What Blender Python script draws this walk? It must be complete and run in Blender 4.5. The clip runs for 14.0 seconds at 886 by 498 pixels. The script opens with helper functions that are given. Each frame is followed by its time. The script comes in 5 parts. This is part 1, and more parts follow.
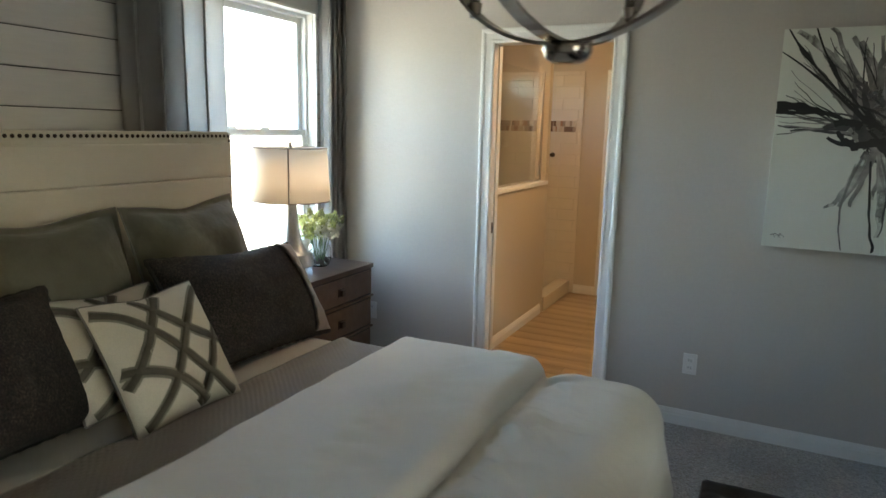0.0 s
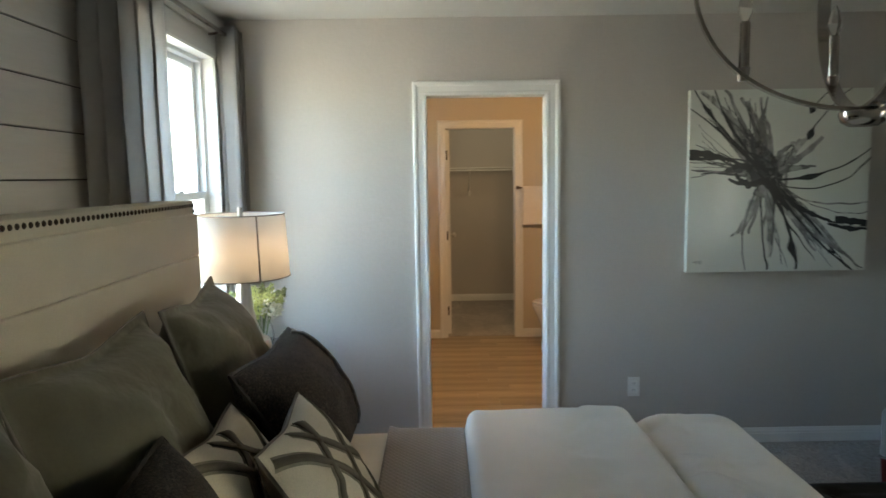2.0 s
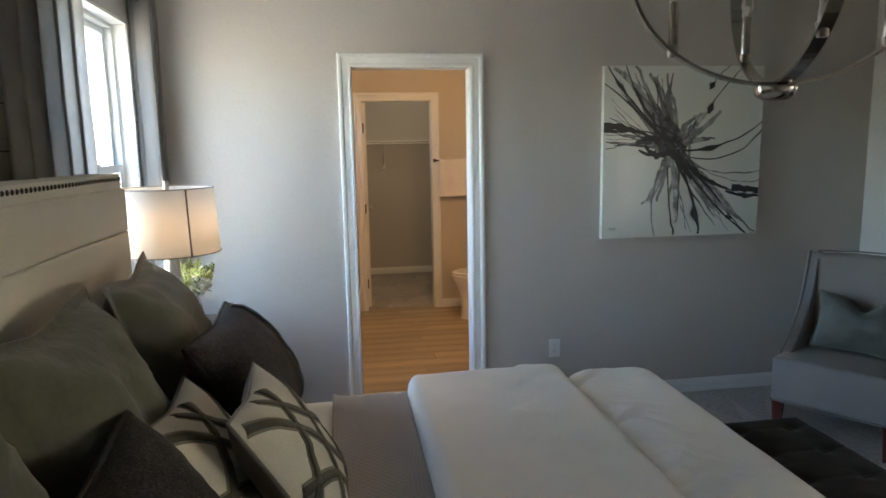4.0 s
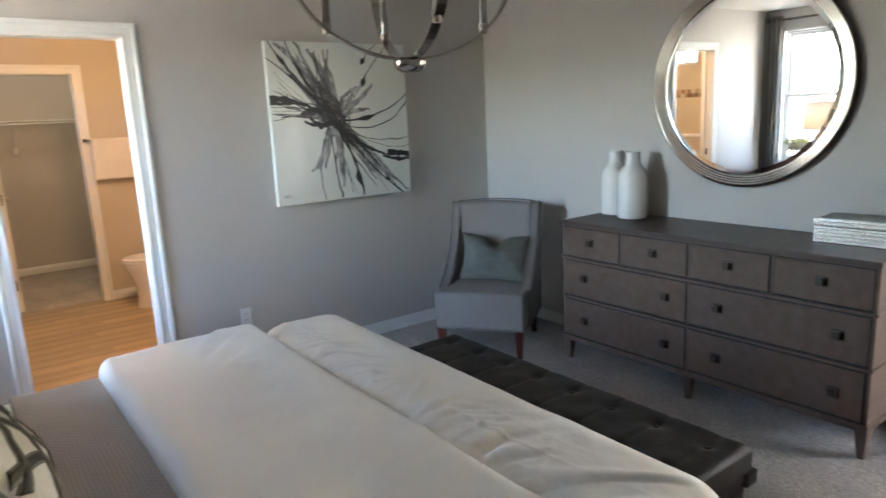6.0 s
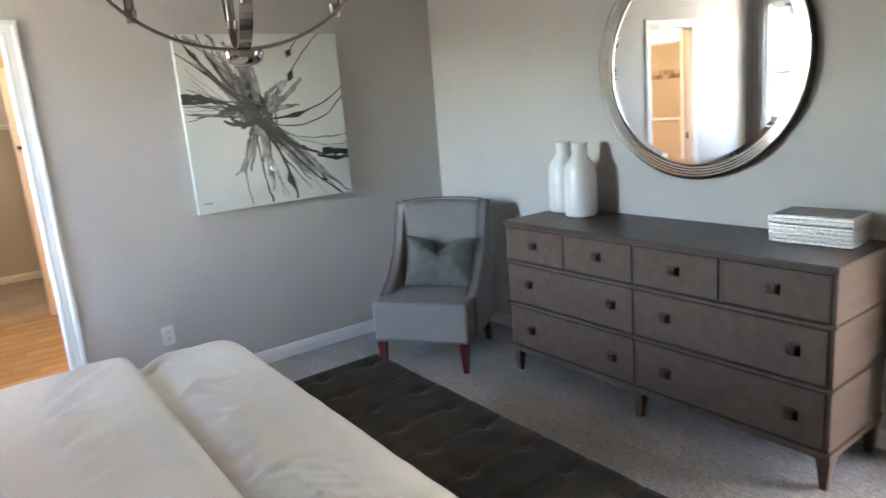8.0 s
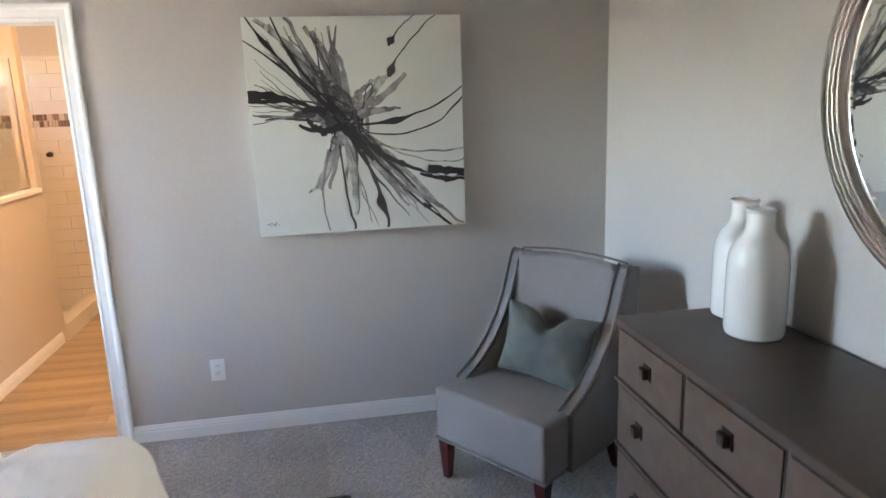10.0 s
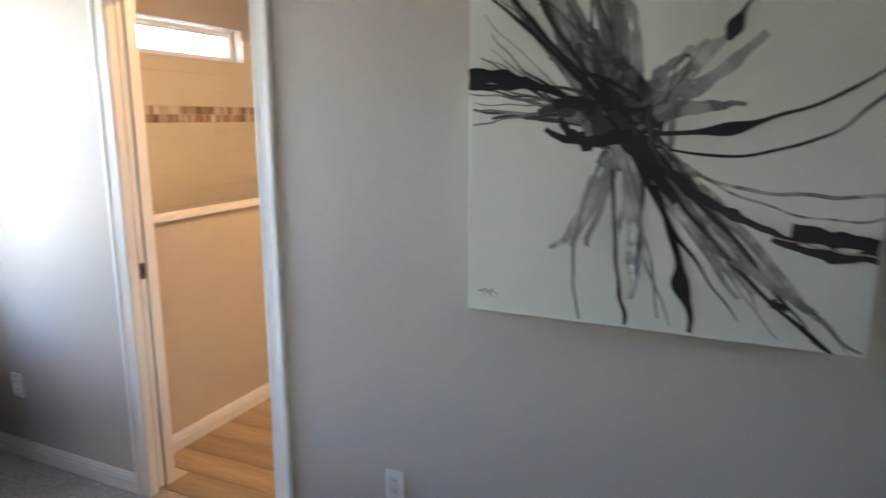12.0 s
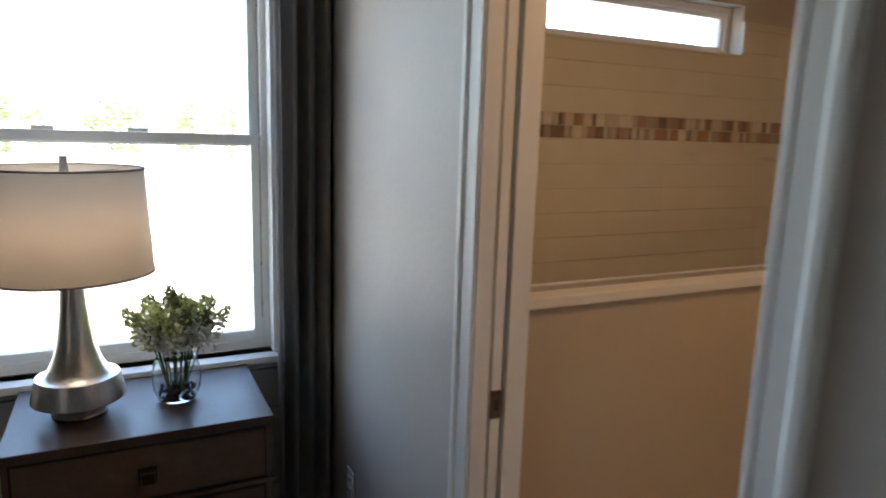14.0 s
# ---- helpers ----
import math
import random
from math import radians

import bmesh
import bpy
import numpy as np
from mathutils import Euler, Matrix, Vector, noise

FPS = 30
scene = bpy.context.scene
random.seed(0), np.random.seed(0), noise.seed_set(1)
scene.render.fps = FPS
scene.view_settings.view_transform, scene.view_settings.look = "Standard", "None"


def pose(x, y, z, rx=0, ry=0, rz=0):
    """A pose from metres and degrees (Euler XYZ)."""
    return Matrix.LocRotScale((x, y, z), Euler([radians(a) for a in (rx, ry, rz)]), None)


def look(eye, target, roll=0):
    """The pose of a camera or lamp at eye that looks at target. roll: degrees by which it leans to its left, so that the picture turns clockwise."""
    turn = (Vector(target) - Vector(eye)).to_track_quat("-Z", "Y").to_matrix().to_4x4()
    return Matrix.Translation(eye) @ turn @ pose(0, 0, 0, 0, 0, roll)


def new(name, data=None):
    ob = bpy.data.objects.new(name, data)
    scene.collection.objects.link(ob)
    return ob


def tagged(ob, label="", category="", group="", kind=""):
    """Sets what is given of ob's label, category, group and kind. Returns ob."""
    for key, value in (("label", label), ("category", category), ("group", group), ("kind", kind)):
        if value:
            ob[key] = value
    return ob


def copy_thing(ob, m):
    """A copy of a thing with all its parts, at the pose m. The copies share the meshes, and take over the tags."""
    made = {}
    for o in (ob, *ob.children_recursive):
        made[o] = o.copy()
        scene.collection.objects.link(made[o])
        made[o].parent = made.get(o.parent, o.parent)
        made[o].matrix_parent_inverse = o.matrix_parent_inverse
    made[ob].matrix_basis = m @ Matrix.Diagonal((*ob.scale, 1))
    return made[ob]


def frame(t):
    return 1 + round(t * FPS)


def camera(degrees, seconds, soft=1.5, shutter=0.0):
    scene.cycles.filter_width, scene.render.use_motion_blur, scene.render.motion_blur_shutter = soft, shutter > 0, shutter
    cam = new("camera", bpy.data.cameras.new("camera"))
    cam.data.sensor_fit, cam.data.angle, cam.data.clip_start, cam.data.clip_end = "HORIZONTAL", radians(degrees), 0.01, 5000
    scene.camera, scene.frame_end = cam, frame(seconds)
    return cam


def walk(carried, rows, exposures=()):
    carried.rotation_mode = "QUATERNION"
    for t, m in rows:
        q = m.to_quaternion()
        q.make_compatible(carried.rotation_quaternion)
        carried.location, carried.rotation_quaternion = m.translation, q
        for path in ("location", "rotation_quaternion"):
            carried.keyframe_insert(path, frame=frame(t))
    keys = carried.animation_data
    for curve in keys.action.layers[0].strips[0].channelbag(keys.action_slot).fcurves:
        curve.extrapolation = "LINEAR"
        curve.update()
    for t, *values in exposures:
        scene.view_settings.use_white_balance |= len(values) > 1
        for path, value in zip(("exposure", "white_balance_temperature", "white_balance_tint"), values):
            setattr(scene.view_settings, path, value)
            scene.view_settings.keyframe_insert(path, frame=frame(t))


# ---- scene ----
cam = camera(68.1, 14.0, shutter=0.4)
PATH = [
    (0, (2.561, -3.564, 1.542), (1.694, -1.798, 1.183), 1.3),
    (0.5, (2.13, -3.61, 1.537), (1.443, -1.762, 1.2), 1.4),
    (1, (1.744, -3.623, 1.538), (1.223, -1.726, 1.176), 1.0),
    (1.5, (1.398, -3.628, 1.565), (1.13, -1.671, 1.253), 0.3),
    (2, (1.164, -3.701, 1.587), (1.177, -1.713, 1.364), -0.9),
    (2.5, (1.034, -3.725, 1.589), (1.231, -1.749, 1.349), -1.3),
    (2.7, (1.018, -3.731, 1.59), (1.228, -1.757, 1.348), -1.3),
    (4.8, (1.039, -3.817, 1.564), (1.58, -1.925, 1.208), -0.8),
    (5, (0.99, -3.849, 1.561), (1.639, -1.992, 1.199), -1.0),
    (5.5, (0.903, -3.926, 1.554), (1.851, -2.207, 1.17), -1.7),
    (6, (0.91, -3.963, 1.547), (2.082, -2.393, 1.145), -2.6),
    (6.5, (0.936, -3.988, 1.535), (2.267, -2.555, 1.116), -3.4),
    (7, (0.987, -3.992, 1.538), (2.413, -2.66, 1.099), -4.2),
    (7.5, (1.189, -3.976, 1.543), (2.557, -2.584, 1.106), -5.1),
    (7.7, (1.298, -3.966, 1.539), (2.586, -2.498, 1.109), -5.0),
    (9.8, (2.784, -3.383, 1.621), (3.132, -1.471, 1.15), -3.1),
    (10, (2.908, -3.261, 1.618), (3.234, -1.335, 1.186), -2.0),
    (10.5, (3.128, -2.914, 1.622), (3.279, -0.969, 1.181), -0.3),
    (11, (3.293, -2.559, 1.568), (3.074, -0.614, 1.156), 0.4),
    (11.5, (3.296, -2.17, 1.552), (2.842, -0.263, 1.155), 0.9),
    (12, (3.277, -1.781, 1.574), (2.463, 0.003, 1.181), 0.0),
    (12.5, (3.103, -1.498, 1.62), (1.881, 0.024, 1.186), 0.2),
    (13, (2.825, -1.171, 1.604), (1.413, 0.182, 1.185), 1.3),
    (13.5, (2.555, -0.834, 1.558), (0.939, 0.286, 1.19), 1.2),
    (14, (2.264, -0.655, 1.552), (0.5, 0.219, 1.2), 1.8),
]
EXPOSURES = [(0, 4.62, 6600, 0), (2.7, 4.53, 6550, 1), (4.8, 4.86, 6350, 8), (5.5, 5.26, 6400, 9), (6.5, 5.68, 6400, 11), (7.7, 5.95, 6450, 11), (9.8, 5.98, 6550, 15), (11.0, 5.85, 6600, 14), (12.5, 4.95, 6400, 11), (13.5, 4.08, 6350, 10), (14, 3.6, 6350, 10)]
walk(cam, [(t, look(eye, target, roll)) for t, eye, target, roll in PATH], EXPOSURES)

# ---- light ----
SUN_ELEVATION, SUN_AZIMUTH = 42, 112
world = bpy.data.worlds.new("sky")
scene.world = world
world.use_nodes = True
_n = world.node_tree.nodes
_sky = _n.new("ShaderNodeTexSky")
_sky.sky_type, _sky.sun_disc = "NISHITA", False
_sky.sun_elevation, _sky.sun_rotation = radians(SUN_ELEVATION), radians(SUN_AZIMUTH)
_sky.dust_density = 2.5
world.node_tree.links.new(_sky.outputs[0], _n["Background"].inputs[0])
_n["Background"].inputs[1].default_value = 0.15


def lamp(name, kind, m, power, color=(1, 1, 1), **attrs):
    data = bpy.data.lights.new(name, kind)
    data.energy, data.color = power, color
    if kind == "AREA":
        data.shape, data.size, data.size_y = "RECTANGLE", attrs["w"], attrs["h"]
    if kind == "POINT":
        data.shadow_soft_size = attrs["r"]
    if kind == "SUN":
        data.angle = radians(attrs["angle"])
    ob = new(name, data)
    ob.matrix_basis = m
    return ob


_d = Vector((math.sin(radians(SUN_AZIMUTH)) * math.cos(radians(SUN_ELEVATION)), math.cos(radians(SUN_AZIMUTH)) * math.cos(radians(SUN_ELEVATION)), math.sin(radians(SUN_ELEVATION))))
lamp("sun", "SUN", look(_d * 30, (0, 0, 0)), 3.0, (1, 0.94, 0.85), angle=0.6)
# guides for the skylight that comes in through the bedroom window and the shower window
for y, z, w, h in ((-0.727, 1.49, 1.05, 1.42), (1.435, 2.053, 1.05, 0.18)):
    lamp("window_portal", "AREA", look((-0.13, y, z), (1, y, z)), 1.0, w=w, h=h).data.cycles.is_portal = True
lamp("bathroom_bulb", "POINT", pose(1.9, 0.75, 2.28), 1.25, (1, 0.60, 0.30), r=0.09)
# added fill without a fixture, brightens the closet
lamp("closet_fill", "POINT", pose(1.75, 3.3, 2.3), 0.40, (1, 0.82, 0.58), r=0.08)
lamp("table_lamp_bulb", "POINT", pose(0.285, -0.786, 1.27), 0.17, (1, 0.84, 0.68), r=0.06)


# ---- materials ----
def pmat(name, color, rough=0.6, vary=0.08, scale=6.0, grain=0.0, grain_scale=200.0, bump=0.0, bump_scale=120.0, metal=0.0, sheen=0.0, stretch=(1, 1, 1), warm=0.0, coat=0.0, tint=None, tint_scale=1.5, tint_amount=0.0, piece=0.0, rvary=0.0, bump_dist=0.004, trans=0.0, subsurf=0.0):
    m = bpy.data.materials.new(name)
    m.use_nodes = True
    t = m.node_tree
    N, L = t.nodes, t.links
    p = N["Principled BSDF"]
    co = N.new("ShaderNodeTexCoord")
    mp = N.new("ShaderNodeMapping")
    mp.inputs["Scale"].default_value = stretch
    L.new(co.outputs["Object"], mp.inputs[0])

    def noise_tex(sc, detail=4):
        x = N.new("ShaderNodeTexNoise")
        x.inputs["Scale"].default_value, x.inputs["Detail"].default_value = sc, detail
        L.new(mp.outputs[0], x.inputs["Vector"])
        return x.outputs["Fac"]

    def mul(sock, fac, amount):
        hsv = N.new("ShaderNodeHueSaturation")
        mr = N.new("ShaderNodeMapRange")
        mr.inputs[1].default_value, mr.inputs[2].default_value = 0.25, 0.75
        mr.inputs[3].default_value, mr.inputs[4].default_value = 1 - amount, 1 + amount
        L.new(fac, mr.inputs[0])
        L.new(mr.outputs[0], hsv.inputs["Value"])
        L.new(sock, hsv.inputs["Color"])
        return hsv.outputs[0]

    rgb = N.new("ShaderNodeRGB")
    rgb.outputs[0].default_value = (*color, 1)
    s = rgb.outputs[0]
    if tint:
        mix = N.new("ShaderNodeMix")
        mix.data_type = "RGBA"
        ramp = N.new("ShaderNodeMapRange")
        ramp.inputs[1].default_value, ramp.inputs[2].default_value, ramp.inputs[4].default_value = 0.42, 0.62, tint_amount
        L.new(noise_tex(tint_scale), ramp.inputs[0])
        L.new(ramp.outputs[0], mix.inputs[0])
        L.new(s, mix.inputs[6])
        mix.inputs[7].default_value = (*tint, 1)
        s = mix.outputs[2]
    s = mul(s, noise_tex(scale), vary)
    if grain:
        s = mul(s, noise_tex(grain_scale, 2), grain)
    if piece:
        oi = N.new("ShaderNodeObjectInfo")
        mr = N.new("ShaderNodeMapRange")
        mr.inputs[1].default_value, mr.inputs[2].default_value, mr.inputs[3].default_value, mr.inputs[4].default_value = 0, 1, 1 - piece, 1 + piece
        hsv = N.new("ShaderNodeHueSaturation")
        L.new(oi.outputs["Random"], mr.inputs[0])
        L.new(mr.outputs[0], hsv.inputs["Value"])
        L.new(s, hsv.inputs["Color"])
        s = hsv.outputs[0]
    L.new(s, p.inputs["Base Color"])
    p.inputs["Roughness"].default_value = rough
    if rvary:
        mr = N.new("ShaderNodeMapRange")
        mr.inputs[3].default_value, mr.inputs[4].default_value = rough - rvary, rough + rvary
        L.new(noise_tex(scale * 2), mr.inputs[0])
        L.new(mr.outputs[0], p.inputs["Roughness"])
    p.inputs["Metallic"].default_value = metal
    p.inputs["Sheen Weight"].default_value = sheen
    p.inputs["Coat Weight"].default_value = coat
    p.inputs["Transmission Weight"].default_value = trans
    if subsurf:
        p.inputs["Subsurface Weight"].default_value = subsurf
    if bump:
        b = N.new("ShaderNodeBump")
        b.inputs["Strength"].default_value, b.inputs["Distance"].default_value = bump, bump_dist
        L.new(noise_tex(bump_scale, 3), b.inputs["Height"])
        L.new(b.outputs[0], p.inputs["Normal"])
    return m


def weave(m, scale, strength, kind="checker", mix=0.0, second=(0, 0, 0), dist=0.002):
    """Lays a woven or quilted relief over a material."""
    t = m.node_tree
    N, L = t.nodes, t.links
    p = N["Principled BSDF"]
    co = N.new("ShaderNodeTexCoord")
    a, b = N.new("ShaderNodeTexWave"), N.new("ShaderNodeTexWave")
    a.bands_direction, b.bands_direction = ("DIAGONAL", "X") if kind == "quilt" else ("X", "Y")
    for w in (a, b):
        w.inputs["Scale"].default_value, w.inputs["Distortion"].default_value = scale, 2.0 if kind == "quilt" else 3.0
        w.inputs["Detail"].default_value = 1.0
        L.new(co.outputs["Object"], w.inputs["Vector"])
    mm = N.new("ShaderNodeMath")
    mm.operation = "MULTIPLY" if kind == "quilt" else "MAXIMUM"
    L.new(a.outputs["Fac"], mm.inputs[0])
    L.new(b.outputs["Fac"], mm.inputs[1])
    bp = N.new("ShaderNodeBump")
    bp.inputs["Strength"].default_value, bp.inputs["Distance"].default_value = strength, dist
    L.new(mm.outputs[0], bp.inputs["Height"])
    old = p.inputs["Normal"].links
    if old:
        L.new(old[0].from_socket, bp.inputs["Normal"])
    L.new(bp.outputs[0], p.inputs["Normal"])
    if mix:
        mx = N.new("ShaderNodeMix")
        mx.data_type = "RGBA"
        sc = N.new("ShaderNodeMath")
        sc.operation, sc.inputs[1].default_value = "MULTIPLY", mix
        L.new(mm.outputs[0], sc.inputs[0])
        L.new(sc.outputs[0], mx.inputs[0])
        L.new(p.inputs["Base Color"].links[0].from_socket, mx.inputs[6])
        mx.inputs[7].default_value = (*second, 1)
        L.new(mx.outputs[2], p.inputs["Base Color"])
    return m


WALL = pmat("greige_wall_paint", (0.515, 0.478, 0.440), 0.55, 0.025, 1.2, 0.02, 60, bump=0.35, bump_scale=38, bump_dist=0.004)
BATH_WALL = pmat("bathroom_wall_paint", (0.56, 0.49, 0.39), 0.55, 0.025, 1.2, 0.02, 60, bump=0.3, bump_scale=38)
CEIL = pmat("ceiling_paint", (0.62, 0.60, 0.56), 0.8, 0.02, 1.5, 0.02, 90, bump=0.4, bump_scale=45)
TRIM = pmat("white_trim_paint", (0.78, 0.77, 0.745), 0.45, 0.02, 5, 0.01, 200, bump=0.05, bump_scale=30)
SHIP = pmat("white_shiplap_paint", (0.60, 0.58, 0.55), 0.45, 0.04, 3, 0.03, 80, bump=0.12, bump_scale=14, stretch=(1, 0.1, 1))
GAP = pmat("shadow_gap_backing", (0.10, 0.095, 0.09), 0.9, 0.1, 6)
CARPET = pmat("beige_carpet", (0.43, 0.385, 0.345), 0.95, 0.30, 45, 0.45, 120, bump=1.0, bump_scale=95, sheen=0.25, tint=(0.25, 0.228, 0.212), tint_scale=2.4, tint_amount=0.45, bump_dist=0.02)
OAK_TILE = pmat("wood_look_tile", (0.38, 0.28, 0.175), 0.38, 0.34, 3.0, 0.14, 40, bump=0.1, bump_scale=30, stretch=(0.35, 5, 1), piece=0.16, rvary=0.08)
GROUT = pmat("tan_grout", (0.64, 0.585, 0.49), 0.9, 0.06, 20)
TILE = pmat("cream_glazed_tile", (0.70, 0.64, 0.54), 0.16, 0.03, 3, 0.01, 60, bump=0.06, bump_scale=12, piece=0.012)
MOSAIC = [pmat("mosaic_" + n, c, 0.2, 0.12, 30, piece=0.12) for n, c in (("umber", (0.20, 0.13, 0.09)), ("taupe", (0.36, 0.28, 0.22)), ("sand", (0.55, 0.46, 0.36)), ("cream", (0.66, 0.6, 0.5)), ("rust", (0.38, 0.22, 0.14)))]
PORCELAIN = pmat("porcelain", (0.80, 0.78, 0.74), 0.1, 0.01, 4, coat=0.4)
CHROME = pmat("polished_nickel", (0.50, 0.47, 0.44), 0.16, 0.06, 9, 0.03, 120, metal=1.0, rvary=0.06)
BRUSHED = pmat("brushed_nickel", (0.56, 0.52, 0.48), 0.33, 0.06, 20, 0.12, 200, metal=1.0, stretch=(1, 1, 0.08), rvary=0.05)
DARK_NICKEL = pmat("dark_brushed_nickel", (0.20, 0.17, 0.155), 0.3, 0.1, 12, 0.1, 140, metal=1.0, rvary=0.08)
BRONZE = pmat("dark_bronze", (0.075, 0.055, 0.045), 0.38, 0.2, 30, 0.1, 200, metal=0.9, rvary=0.1)
WOOD = pmat("grey_brown_walnut", (0.098, 0.061, 0.043), 0.52, 0.16, 3.0, 0.20, 60, bump=0.10, bump_scale=70, stretch=(7, 0.8, 7), rvary=0.08, tint=(0.115, 0.079, 0.062), tint_scale=2.5, tint_amount=0.5)
WOOD_TOP = pmat("dark_walnut_top", (0.07, 0.046, 0.036), 0.4, 0.14, 3.0, 0.18, 60, bump=0.06, bump_scale=70, stretch=(7, 0.8, 7), rvary=0.06)
# near-black colour standing in for the shade around drawer fronts
GAP_SHADE = pmat("painted_gap_shade", (0.018, 0.014, 0.012), 0.7, 0.1, 12)
MAHOG = pmat("red_mahogany", (0.085, 0.016, 0.014), 0.25, 0.2, 8, 0.1, 60, stretch=(6, 6, 0.8), coat=0.3)
LINEN_HB = pmat("cream_linen", (0.60, 0.555, 0.46), 0.85, 0.04, 4, 0.08, 420, bump=0.25, bump_scale=500, sheen=0.25)
NAIL = pmat("bronze_nailhead", (0.06, 0.045, 0.035), 0.35, 0.15, 40, metal=0.8)
DUVET = pmat("ivory_cotton_sateen", (0.85, 0.82, 0.76), 0.62, 0.03, 5, 0.02, 300, bump=0.45, bump_scale=9, sheen=0.2, bump_dist=0.009)
DUVET_BACK = pmat("ivory_cotton_reverse", (0.84, 0.80, 0.73), 0.7, 0.03, 5, bump=0.55, bump_scale=10, bump_dist=0.014, sheen=0.2)
SHEET = pmat("white_cotton_sheet", (0.78, 0.755, 0.70), 0.8, 0.03, 6, bump=0.3, bump_scale=18, bump_dist=0.005)
QUILT = weave(pmat("taupe_matelasse", (0.27, 0.25, 0.235), 0.8, 0.06, 6, 0.07, 200, sheen=0.25), 26, 0.5, "quilt", 0.12, (0.19, 0.175, 0.165), 0.004)
VELVET = pmat("olive_velvet", (0.102, 0.098, 0.068), 0.75, 0.22, 5, 0.05, 160, bump=0.8, bump_scale=9, sheen=0.2, bump_dist=0.015)
SAGE = pmat("sage_velvet", (0.088, 0.090, 0.076), 0.75, 0.3, 7, 0.05, 200, bump=0.25, bump_scale=14, sheen=0.12, bump_dist=0.006)
TWEED = weave(pmat("charcoal_tweed", (0.013, 0.012, 0.0125), 0.9, 0.35, 30, 0.9, 170, bump=0.5, bump_scale=260, sheen=0.0, tint=(0.055, 0.038, 0.034), tint_scale=150, tint_amount=0.6), 90, 0.4)
CORD = pmat("black_twisted_cord", (0.02, 0.018, 0.018), 0.8, 0.2, 60)
FLAP = pmat("tan_grosgrain", (0.20, 0.165, 0.145), 0.75, 0.08, 14, 0.05, 200, sheen=0.3)
CREAM_WEAVE = pmat("cream_pillow_cotton", (0.56, 0.52, 0.44), 0.85, 0.05, 8, 0.08, 300, bump=0.3, bump_scale=300)
RIBBON = pmat("olive_grey_applique", (0.085, 0.078, 0.058), 0.8, 0.15, 20, 0.15, 300)
RIBBON_EDGE = pmat("pale_olive_applique_edge", (0.22, 0.205, 0.165), 0.8, 0.12, 20, 0.15, 300)
OLIVE_BACK = pmat("olive_grey_pillow_back", (0.11, 0.10, 0.08), 0.85, 0.1, 12, 0.1, 260, bump=0.3, bump_scale=300)
PIPING_GREY = pmat("grey_piping", (0.19, 0.175, 0.16), 0.8, 0.1, 30)
CURTAIN = weave(pmat("grey_linen_curtain", (0.28, 0.268, 0.258), 0.85, 0.06, 4, 0.10, 260, bump=0.2, bump_scale=260, sheen=0.2, stretch=(1, 1, 0.25)), 160, 0.15)
CHAIR_FAB = weave(pmat("grey_tweed_upholstery", (0.205, 0.182, 0.168), 0.88, 0.05, 5, 0.14, 320, bump=0.3, bump_scale=320, sheen=0.2), 190, 0.3)
CHAIR_PIPE = pmat("grey_welt", (0.17, 0.152, 0.142), 0.8, 0.1, 30)
LEATHER = pmat("dark_brown_leather", (0.0135, 0.0115, 0.010), 0.5, 0.25, 7, 0.1, 90, bump=0.35, bump_scale=60, rvary=0.12, tint=(0.045, 0.030, 0.022), tint_scale=9, tint_amount=0.45)
CERAMIC = pmat("white_glazed_ceramic", (0.76, 0.735, 0.69), 0.22, 0.02, 6, bump=0.05, bump_scale=20, coat=0.3)
SILVER_TOP = pmat("brushed_box_top", (0.30, 0.27, 0.24), 0.42, 0.2, 14, 0.2, 70, bump=0.2, bump_scale=60, metal=0.8, stretch=(4, 1, 1))
SILVER_LEAF = pmat("hammered_silver", (0.62, 0.59, 0.55), 0.24, 0.12, 60, 0.1, 120, bump=0.35, bump_scale=160, metal=1.0, bump_dist=0.006)
CANVAS = pmat("painted_canvas", (0.70, 0.71, 0.65), 0.28, 0.03, 3, 0.02, 300, bump=0.15, bump_scale=9, coat=0.15)
INK = [pmat("paint_" + n, c, 0.35, 0.25, 12, 0.1, 60) for n, c in (("black", (0.012, 0.012, 0.014)), ("charcoal", (0.06, 0.058, 0.062)), ("grey", (0.19, 0.185, 0.18)), ("mauve_grey", (0.33, 0.315, 0.31)), ("pale_grey", (0.47, 0.465, 0.44)))]
# strokes of the vacuum cleaner lay the carpet pile this way and that
_t = CARPET.node_tree
_vo = _t.nodes.new("ShaderNodeTexVoronoi")
_vo.inputs["Scale"].default_value = 2.2
_mp = _t.nodes.new("ShaderNodeMapping")
_mp.inputs["Scale"].default_value, _mp.inputs["Rotation"].default_value = (2.4, 0.8, 0.0), (0, 0, 0.5)
_mr = _t.nodes.new("ShaderNodeMapRange")
_mr.inputs[3].default_value, _mr.inputs[4].default_value = 0.84, 1.12
_hs = _t.nodes.new("ShaderNodeHueSaturation")
_bc = _t.nodes["Principled BSDF"].inputs["Base Color"]
_t.links.new(_t.nodes["Texture Coordinate"].outputs["Object"], _mp.inputs[0])
_t.links.new(_mp.outputs[0], _vo.inputs["Vector"])
_t.links.new(_vo.outputs["Color"], _mr.inputs[0])
_t.links.new(_mr.outputs[0], _hs.inputs["Value"])
_t.links.new(_bc.links[0].from_socket, _hs.inputs["Color"])
_t.links.new(_hs.outputs[0], _bc)
